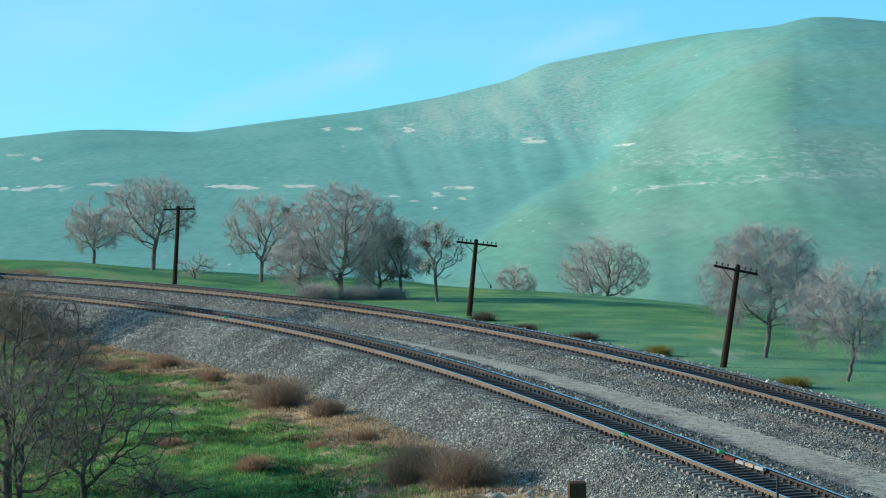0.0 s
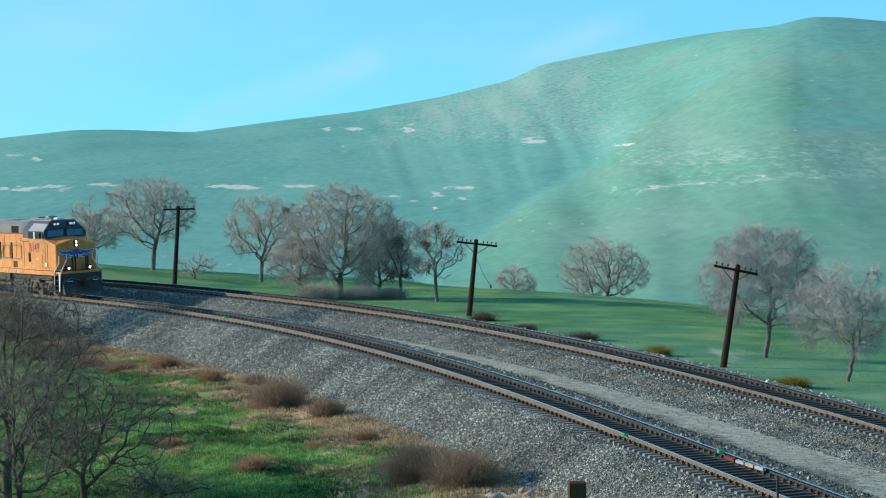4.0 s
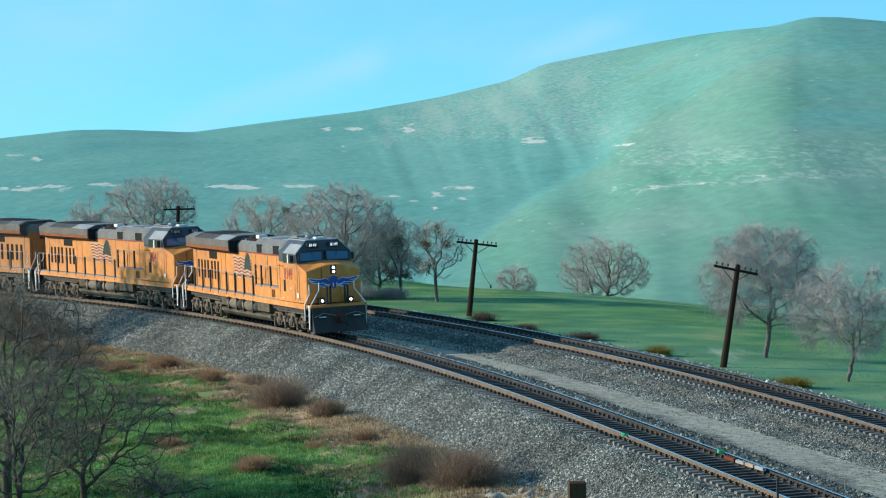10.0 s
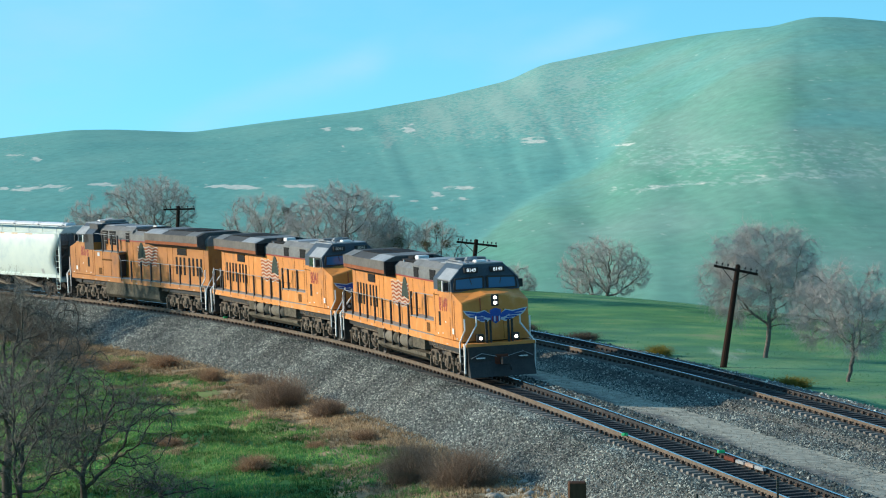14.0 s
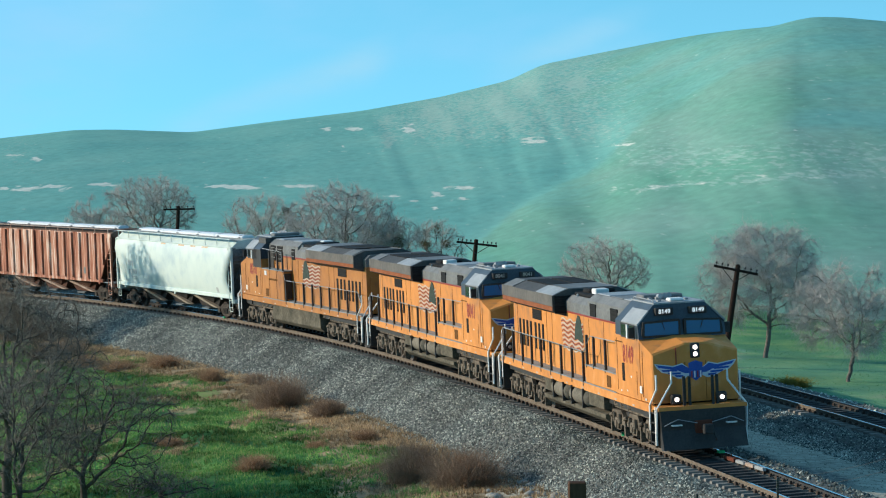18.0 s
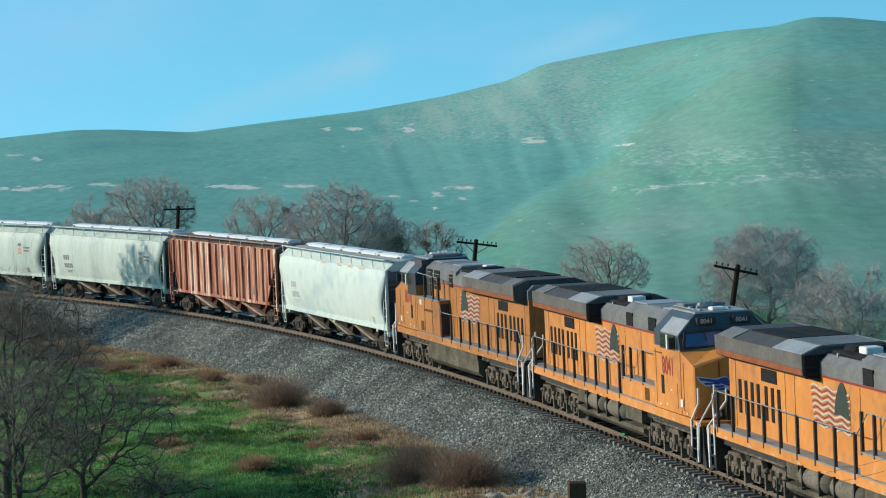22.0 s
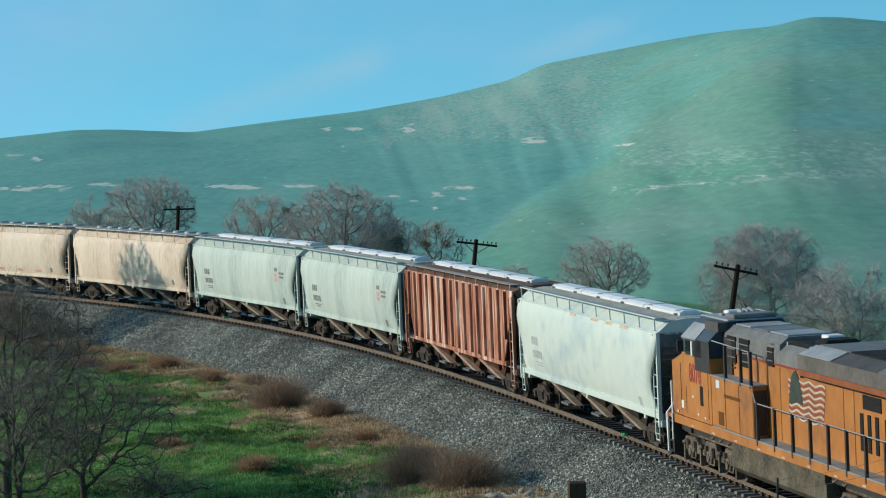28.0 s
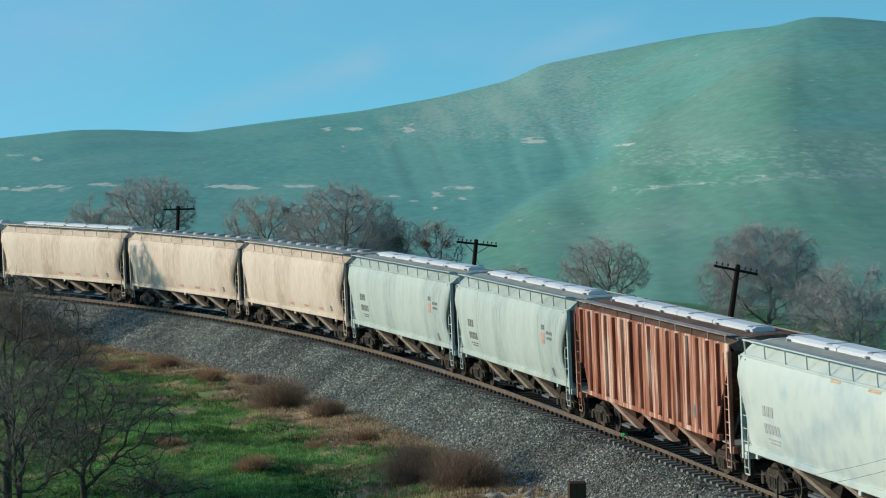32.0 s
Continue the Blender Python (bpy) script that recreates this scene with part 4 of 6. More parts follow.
oak_tree(16.45, 146.0, 7.2, 6.6, 72, "leafless oak with a veil of hanging twigs", 0.20, gnarl=0.4, twigs=5, droop=0.35, gaps=0.12, hang=1.5, tip=0.0105, fine=0.007)
oak_tree(18.74, 132.8, 5.8, 5.0, 80, "leafless oak with a forked pale trunk", 0.22, gnarl=0.4, twigs=5, droop=0.3, gaps=0.2, hang=1.3, tip=0.0105, fine=0.007)
# the oak beside the track whose shade falls on the bank and the passing cars
oak_tree(-32.3, 168.5, 11.4, 7.4, 131, "tall leafless oak on the meadow beside the track", 0.34, gnarl=0.35, twigs=3, gaps=0.05, tip=0.012, fine=0.0095)
# these trees wear the darkened bark: their shade is painted in
oak_tree(-12.6, 98.9, 5.2, 5.8, 83, "dark leafless tree with crooked limbs on the meadow", 0.10, gnarl=0.5, twigs=2, gaps=0.28, tip=0.0125, lean=0.5, fine=0.005, name="bare_tree", bark=M_SHADEBARK, twig=M_SHADETWIG, group="")
oak_tree(-15.8, 102.0, 8.6, 8.0, 90, "dark leafless tree with a tangle of twigs", 0.12, gnarl=0.5, twigs=3, gaps=0.16, tip=0.0125, fine=0.005, name="bare_tree", bark=M_SHADEBARK, twig=M_SHADETWIG, group="")
oak_tree(-14.6, 96.5, 5.6, 5.2, 91, "dark leafless tree with dense crossing twigs", 0.08, gnarl=0.5, twigs=3, gaps=0.12, tip=0.0125, fine=0.005, name="bare_tree", bark=M_SHADEBARK, twig=M_SHADETWIG, group="")
oak_tree(-10.1, 100.0, 1.2, 5.0, 97, "tangle of dead dark branches in the grass", 0.02, gnarl=0.6, twigs=1, gaps=0.30, tip=0.013, fine=0.007, name="dead_brush", bark=M_SHADEBARK, twig=M_PALEWOOD, group="")


# ---- bushes ----
def brush_bush(x, y, height, width, seed, label, mat, stems=900):
    r = random.Random(seed)
    V, F = [], []
    for _ in range(stems):
        a, q = r.uniform(0, 6.283), abs(r.gauss(0, 0.95))
        d = Vector((math.cos(a) * q, math.sin(a) * q, 1)).normalized()
        reach = r.uniform(0.55, 1.0) * (1 - 0.25 * min(q, 1))
        base = Vector((r.gauss(0, 0.16), r.gauss(0, 0.16), 0))
        p = base
        for k in range(3):
            d = (d + Vector((r.gauss(0, 0.35), r.gauss(0, 0.35), r.gauss(0, 0.25)))).normalized()
            n = p + d * reach / 3
            w = Vector((r.gauss(0, 1), r.gauss(0, 1), 0)).normalized() * (0.0065 - 0.0015 * k) / height
            i = len(V)
            V += [p - w, p + w, n]
            F.append((i, i + 1, i + 2))
            p = n
    zm, xm = max(v.z for v in V), sorted(abs(v.x) for v in V)[int(len(V) * 0.99)]
    ob = raw("bush", [(v.x / xm * width / 2, v.y / xm * width / 2, v.z / zm * height) for v in V], F, mat)
    ob.location = (x, y, float(ground_z(np.array([x]), np.array([y]))[0]) - 0.04)
    return tagged(ob, label, "bush")


for i, (x, y, h, w, mat, txt) in enumerate((
        (-1.15, 100.2, 2.0, 2.6, M_BRUSH, "rounded brown dry bush on the bank"), (0.6, 98.0, 1.7, 3.1, M_BRUSH, "wide brown dry bush on the bank"),
        (-7.15, 105.5, 0.8, 1.7, M_BRUSHTAN, "low tan tumbleweed dome in green grass"), (-7.6, 129.0, 2.0, 3.2, M_BRUSH, "dark brown leafless brush at the foot of the bank"),
        (-5.2, 123.5, 1.1, 1.8, M_BRUSH, "dark brown leafless brush at the foot of the bank"), (-11.7, 141.5, 0.9, 1.5, M_BRUSHTAN, "tan dry bush in the gravel edge"),
        (-11.1, 114.2, 0.5, 1.4, M_BRUSHTAN, "small tan tuft in the meadow"), (-14.8, 150.0, 0.9, 2.2, M_BRUSHTAN, "tan dry brush at the foot of the bank"),
        (-17.2, 150.5, 0.8, 2.4, M_BRUSHTAN, "tan dry brush at the foot of the bank"), (-9.3, 138.5, 0.8, 1.4, M_BRUSH, "dark brown leafless brush at the foot of the bank"),
        (-19.3, 152.0, 1.0, 2.6, M_BRUSHTAN, "tan dry brush at the foot of the bank"), (-5.0, 110.5, 0.5, 1.1, M_BRUSHTAN, "small tan tuft in the meadow"),
        (-3.3, 113.5, 0.6, 1.3, M_BRUSHTAN, "small tan tuft in the meadow"), (-22.0, 158.0, 1.1, 3.0, M_BRUSHGREY, "grey leafless brush beside the track"),
        (-25.4, 171.0, 3.2, 4.2, M_BRUSHGREY, "grey-brown leafless brush beside the track"), (-23.0, 165.5, 2.0, 3.6, M_BRUSHGREY, "grey-brown leafless brush beside the track"),
        (-27.6, 178.0, 3.6, 4.4, M_BRUSHGREY, "tall grey-brown leafless brush beside the track"), (-21.4, 158.5, 1.5, 3.4, M_BRUSH, "brown dry brush at the foot of the bank"),
        (-8.6, 191.5, 1.5, 3.4, M_TWIG, "grey leafless undergrowth below the oaks"), (-5.6, 192.0, 1.3, 3.0, M_TWIG, "grey leafless undergrowth below the oaks"), (-3.6, 193.0, 1.1, 2.6, M_TWIG, "grey leafless undergrowth below the oaks"),
        (10.97, 145.8, 0.75, 1.8, M_BRUSHYELLOW, "yellow-green bush beside the far track"), (15.75, 129.3, 0.6, 2.1, M_BRUSHYELLOW, "low yellow bush beside the far track"),
        (7.57, 156.3, 0.6, 2.2, M_BRUSHGREY, "grey-brown brush beside the far track"), (2.34, 170.8, 0.75, 1.9, M_BRUSHGREY, "grey-brown brush at a pole's foot"),
        (4.6, 163.0, 0.5, 1.7, M_BRUSHGREY, "grey-brown brush beside the far track"), (-16.4, 196.0, 0.5, 1.5, M_BRUSHGREY, "grey-brown brush beside the far track"),
        (-30.5, 207.0, 1.2, 4.5, M_BRUSHTAN, "dry brush beside the far track"), (-35.0, 212.0, 1.4, 4.5, M_BRUSHTAN, "dry brush beside the far track"))):
    brush_bush(x, y, h, w, 200 + i, txt, mat, 5200 if h > 1 else 2200)


# ---- telegraph poles ----
def telegraph_pole(base, top, arm_a, arm_b, label, pins, guy=False):
    base, top, a, b = Vector(base), Vector(top), Vector(arm_a), Vector(arm_b)
    e = tagged(new("telegraph_pole"), label, "pole", "telegraph poles along the tracks")
    e.location = base
    up = (top - base)
    part("shaft", rod(bmesh.new(), (0, 0, -0.4), up, 0.175, 0.125, seg=12), M_POLE, e)
    part("cap", rod(bmesh.new(), up, up * 1.012, 0.13, 0.05, seg=12), M_POLE, e)
    ax = (b - a).normalized()
    q = Matrix.Translation((a + b) / 2 - base + Vector((0, -0.17, 0))) @ ax.to_track_quat("X", "Z").to_matrix().to_4x4()
    L = (b - a).length
    arm = part("crossarm", boxes((-L / 2, L / 2, -0.05, 0.05, -0.065, 0.065), bevel=0.01), M_POLE, e)
    arm.matrix_basis = q
    for k in range(pins):
        x = -L / 2 + 0.1 + (L - 0.2) * k / (pins - 1)
        if abs(x) < 0.2:
            continue
        pin = part("insulator", rod(rod(bmesh.new(), (x, 0, 0.06), (x, 0, 0.16), 0.018, seg=6), (x, 0, 0.13), (x, 0, 0.23), 0.05, 0.035, seg=8), M_BLACK, arm)
    for s in (-1, 1):
        part("brace", rod(bmesh.new(), (s * L * 0.30, -0.03, -0.05), (0, -0.03, -0.62), 0.022, seg=5), M_BLACK, arm)
    if guy:
        part("guy_wire", pipe([up * 0.82, up * 0.82 + Vector((0.55, 0.3, -1.4)), up * 0.82 + Vector((0.95, 0.5, -2.0))], 0.012, 4), M_BLACK, e)
        part("broken_pin", boxes((0.9 + up.x * 0.82, 1.0 + up.x * 0.82, 0.45, 0.55, up.z * 0.82 - 2.15, up.z * 0.82 - 1.95)), M_BLACK, e)
    return e


def on_ground(x, y):
    return (x, y, float(ground_z(np.array([x]), np.array([y]))[0]))


telegraph_pole(on_ground(-19.25, 203.0), (-18.83, 203.0, 6.99), (-19.88, 203.0, 6.80), (-17.66, 203.0, 6.81), "dark weathered wooden telegraph pole with one crossarm", 6)
telegraph_pole(on_ground(1.5, 175.05), (2.06, 175.05, 5.0), (0.84, 175.05, 4.92), (3.34, 175.05, 4.60), "leaning dark wooden telegraph pole with braced crossarm", 10, True)
telegraph_pole(on_ground(13.62, 139.5), (14.47, 139.5, 4.47), (13.27, 139.5, 4.49), (15.43, 139.5, 4.02), "steeply leaning brown wooden telegraph pole with tilted crossarm", 8)

# ---- the fence below the camera ----
_z = float(ground_z(np.array([1.24]), np.array([27.0]))[0])
fence = tagged(new("wire_fence"), "old wire fence with a wooden and a steel post", "fence")
post_bm = boxes((1.155, 1.325, 26.92, 27.08, _z - 0.2, 6.545), bevel=0.012)
part("wooden_post", post_bm, M_POST, fence, "square weathered brown wooden post")
_z2 = float(ground_z(np.array([4.67]), np.array([40.0]))[0])
part("steel_post", boxes((4.655, 4.68, 39.97, 40.03, _z2 - 0.2, 5.10)), M_BLACK, fence, "thin dark steel post")
part("steel_post", boxes((2.99, 3.01, 33.97, 34.03, 4.0, 5.59)), M_BLACK, fence, "thin dark steel post")
for dz in (0.0, -0.13):
    pts = [Vector((3.9, 33.0, 5.86 + dz)).lerp(Vector((5.2, 30.0, 6.56 + dz)), k / 8) + Vector((0, 0, -0.05 * math.sin(k / 8 * math.pi))) for k in range(9)]
    part("fence_wire", pipe(pts, 0.002, 4), M_WIRE, fence)


# ---- small things by the track ----
def rock(x, y, size, seed, label):
    r = random.Random(seed)
    bm = bmesh.new()
    bmesh.ops.create_icosphere(bm, subdivisions=1, radius=1.0)
    for v in bm.verts:
        k = 1 + 0.25 * noise.noise(v.co * 1.3 + Vector((seed, 0, 0)))
        v.co = Vector((v.co.x * size * 1.3 * k, v.co.y * size * k, v.co.z * size * 0.7 * k))
    ob = part("rock", bm, M_ROCK, None, label, True)
    gx, gy, gz = on_ground(x, y)
    ob.location = (gx, gy, gz + size * 0.12)
    ob.rotation_euler = (0, 0, r.uniform(0, 6))
    return tagged(ob, label, "rock")


for i, (x, y, sz) in enumerate([(2.9 + random.gauss(0, 0.75), 95.6 + random.gauss(0, 1.3), random.uniform(0.10, 0.26)) for _ in range(13)] + [(-18.4, 163.5, 0.17), (-17.2, 157.0, 0.13)]):
    rock(x, y, sz, 300 + i, "pale weathered rock on the bank")
for i, (x, y) in enumerate(((18.2, 240.0), (21.3, 243.0))):
    rock(x, y, 0.32, 320 + i, "pale rock in the far field")


def tape(s, lat, n):
    e = part("marker_tape", boxes((-0.12, 0.12, -0.07, 0.07, 0, 0.10), bevel=0.02), M_FLAG, None)
    e.location = line_at(s, lat, -0.02)
    e.rotation_euler = (0, 0, n)
    return tagged(e, "bright green marker on the rail", "marker", "green rail markers")


tape(-76.6, 0.86, 0.4)
tape(-13.3, 0.87, 1.0)
tape(-7.2, -0.62, 0.3)
lub = tagged(new("rail_greaser"), "rusty and pale rail greaser bars clamped inside the rail", "rail greaser")
lub.location = line_at(-5.0, -0.60, -0.1)
lub.rotation_euler = (0, 0, float(np.interp(-5.0, S_TAB, TH_TAB)))
part("bar", boxes((-1.7, -0.7, -0.06, 0.06, -0.02, 0.10), bevel=0.01), M_REDBROWN, lub)
for k in range(3):
    part("pad", boxes((-0.5 + 0.95 * k, 0.3 + 0.95 * k, -0.06, 0.06, -0.02, 0.09), bevel=0.01), M_RUSTLIGHT if k % 2 else M_GALV, lub)


# ---- the train: helpers ----
def under(parent, name, data, m=None, label=""):
    """One more part on a mesh that is already made."""
    ob = new(name, data)
    ob.parent = parent
    if m is not None:
        ob.matrix_basis = m
    return tagged(ob, label)


def mesh_of(bm, mat, name="piece", smooth_faces=False):
    me = bpy.data.meshes.new(name)
    bm.to_mesh(me)
    bm.free()
    for m in (mat if isinstance(mat, (list, tuple)) else [mat]):
        me.materials.append(m)
    if smooth_faces:
        me.polygons.foreach_set("use_smooth", [True] * len(me.polygons))
    return me


def lettering(parent, text, size, m, mat, name="lettering", depth=0.004, stretch=1.0):
    cu = bpy.data.curves.new("letters", "FONT")
    cu.body, cu.size, cu.align_x, cu.align_y, cu.extrude = text, size, "CENTER", "CENTER", depth
    cu.offset = 0.022 * size
    tmp = bpy.data.objects.new("letters", cu)
    scene.collection.objects.link(tmp)
    me = bpy.data.meshes.new_from_object(tmp.evaluated_get(bpy.context.evaluated_depsgraph_get()))
    bpy.data.objects.remove(tmp)
    me.materials.clear()
    me.materials.append(mat)
    ob = under(parent, name, me, m @ Matrix.Diagonal((stretch, 1, 1, 1)))
    return ob


def side_m(x, y, z):
    """Writing that faces out on one side of a vehicle: right for negative y, left for positive."""
    if y < 0:
        return Matrix.Translation((x, y, z)) @ Euler((radians(90), 0, 0)).to_matrix().to_4x4()
    return Matrix.Translation((x, y, z)) @ Euler((radians(90), 0, radians(180))).to_matrix().to_4x4()


FRONT_M = Euler((radians(90), 0, radians(90))).to_matrix().to_4x4()


def loft(sections, bm=None):
    """A closed skin through rings of points with the same count, with end caps."""
    bm = bm or bmesh.new()
    rings = [[bm.verts.new(p) for p in sec] for sec in sections]
    k = len(rings[0])
    fs = []
    for a, b in zip(rings, rings[1:]):
        for j in range(k):
            fs.append(bm.faces.new((a[j], a[(j + 1) % k], b[(j + 1) % k], b[j])))
    fs += [bm.faces.new(rings[0][::-1]), bm.faces.new(rings[-1])]
    bmesh.ops.recalc_face_normals(bm, faces=fs)
    return bm


# wheels and trucks, made once
def wheelset_mesh(r, mat):
    bm = bmesh.new()
    rod(bm, (0, -0.95, 0), (0, 0.95, 0), 0.085, seg=10)
    for sy in (-1, 1):
        rod(bm, (0, sy * 0.69, 0), (0, sy * 0.82, 0), r, seg=28)
        rod(bm, (0, sy * 0.66, 0), (0, sy * 0.69, 0), r + 0.025, seg=28)
        rod(bm, (0, sy * 0.82, 0), (0, sy * 0.86, 0), r * 0.45, seg=16)
        for k in range(4):
            a = k * math.pi / 2 + 0.4
            rod(bm, (math.cos(a) * r * 0.68, sy * 0.80, math.sin(a) * r * 0.68), (math.cos(a) * r * 0.68, sy * 0.835, math.sin(a) * r * 0.68), r * 0.13, seg=8)
    return mesh_of(bm, mat, "wheelset")


WHEEL_LOCO = wheelset_mesh(0.52, M_WHEEL)
WHEEL_CAR = wheelset_mesh(0.457, M_CARTRUCK)


def loco_frame_mesh():
    out = [(-2.75, 0.62), (-2.55, 0.95), (-1.5, 0.98), (-1.15, 0.72), (-0.75, 0.72), (-0.45, 1.0), (0.45, 1.0), (0.75, 0.72), (1.15, 0.72), (1.5, 0.98), (2.55, 0.95), (2.75, 0.62),
           (2.2, 0.45), (2.1, 0.30), (1.6, 0.30), (1.5, 0.50), (0.35, 0.52), (0.28, 0.30), (-0.28, 0.30), (-0.35, 0.52), (-1.5, 0.50), (-1.6, 0.30), (-2.1, 0.30), (-2.2, 0.45)]
    bm = prism(out, -1.24, -1.10)
    for x in (-1.85, 0, 1.85):
        box(bm, x - 0.2, x + 0.2, -1.33, -1.22, 0.36, 0.72, 0.03)
        rod(bm, (x, -1.36, 0.52), (x, -1.3, 0.52), 0.13, seg=12)
        for dx in (-0.33, 0.33):
            rod(bm, (x + dx, -1.27, 0.55), (x + dx, -1.27, 0.86), 0.085, seg=8)
    for x in (-2.55, -0.92, 0.92, 2.55):
        rod(bm, (x, -1.30, 0.75), (x + 0.34, -1.30, 0.82), 0.07, seg=8)
        box(bm, x - 0.06, x + 0.06, -1.3, -1.05, 0.18, 0.75)
    box(bm, -2.4, 2.4, -1.2, -1.12, 1.02, 1.1)
    return bm


LOCO_FRAME = mesh_of(loco_frame_mesh(), M_TRUCK, "side_frame")
LOCO_BOLSTER = mesh_of(boxes((-2.6, 2.6, -0.6, 0.6, 0.6, 1.1), (-0.35, 0.35, -1.1, 1.1, 0.75, 1.05), (1.0, 1.4, -1.1, 1.1, 0.7, 0.95), (-1.4, -1.0, -1.1, 1.1, 0.7, 0.95)), M_BLACK, "bolster")


def car_frame_mesh():
    out = [(-1.15, 0.40), (-1.15, 0.62), (-0.80, 0.66), (-0.45, 0.86), (0.45, 0.86), (0.80, 0.66), (1.15, 0.62), (1.15, 0.40), (0.75, 0.42), (0.48, 0.22), (-0.48, 0.22), (-0.75, 0.42)]
    bm = prism(out, -1.16, -1.02)
    for x in (-0.889, 0.889):
        rod(bm, (x, -1.22, 0.457), (x, -1.0, 0.457), 0.13, seg=12)
    for x in (-0.2, 0.0, 0.2):
        rod(bm, (x, -1.18, 0.34), (x, -1.18, 0.62), 0.085, seg=8)
    box(bm, -0.4, 0.4, -1.2, -1.0, 0.62, 0.72)
    return bm


CAR_FRAME = mesh_of(car_frame_mesh(), M_CARTRUCK, "side_frame")
CAR_BOLSTER = mesh_of(boxes((-0.2, 0.2, -1.1, 1.1, 0.45, 0.75), (-0.95, -0.8, -0.8, 0.8, 0.3, 0.45), (0.8, 0.95, -0.8, 0.8, 0.3, 0.45)), M_BLACK, "bolster")
MIRROR = Matrix.Rotation(math.pi, 4, "Z")
AXLES = []


def truck(thing, x, loco):
    t = new("truck")
    t.parent = thing
    t.matrix_basis = pose(x, 0, 0)
    f, bo, w, r = (LOCO_FRAME, LOCO_BOLSTER, WHEEL_LOCO, 0.52) if loco else (CAR_FRAME, CAR_BOLSTER, WHEEL_CAR, 0.457)
    under(t, "side_frame", f)
    under(t, "side_frame", f, MIRROR)
    under(t, "bolster", bo)
    for dx in ((-1.85, 0, 1.85) if loco else (-0.889, 0.889)):
        AXLES.append((under(t, "wheelset", w, pose(dx, 0, r)), dx, r))


def coupler(thing, x, way):
    bm = boxes((x - 0.55 * way, x + 0.25 * way, -0.09, 0.09, 0.78, 0.98), (x + 0.2 * way, x + 0.42 * way, -0.17, 0.15, 0.72, 1.04), bevel=0.03)
    part("coupler", bm, M_BLACK, thing)
    pts = [(x - 0.1 * way, 0.3, 0.85), (x + 0.12 * way, 0.28, 0.62), (x + 0.35 * way, 0.25, 0.5), (x + 0.5 * way, 0.2, 0.62)]
    part("air_hose", pipe(pts, 0.03), M_BLACK, thing)


# ---- locomotives ----
def hood_ring(x, w, z0, z_side, z_top, w_top):
    return [(x, -w, z0), (x, w, z0), (x, w, z_side), (x, w_top, z_top), (x, -w_top, z_top), (x, -w, z_side)]


def cab_ring(x, xt, w, z0, z_side, z_top, w_top):
    return [(x, -w, z0), (x, w, z0), (x + (xt - x) * 0.6, w, z_side), (xt, w_top, z_top), (xt, -w_top, z_top), (x + (xt - x) * 0.6, -w, z_side)]


def wavy(x0, x1, z, h, amp, y, phase=0.0, n=14):
    up, lo = [], []
    for i in range(n + 1):
        x = x0 + (x1 - x0) * i / n
        d = amp * (1 - abs(((i / n * 3 + phase) % 1) * 2 - 1) * 2)
        up.append((x, z + h / 2 + d))
        lo.append((x, z - h / 2 + d))
    return prism(up + lo[::-1], y, y + 0.012)


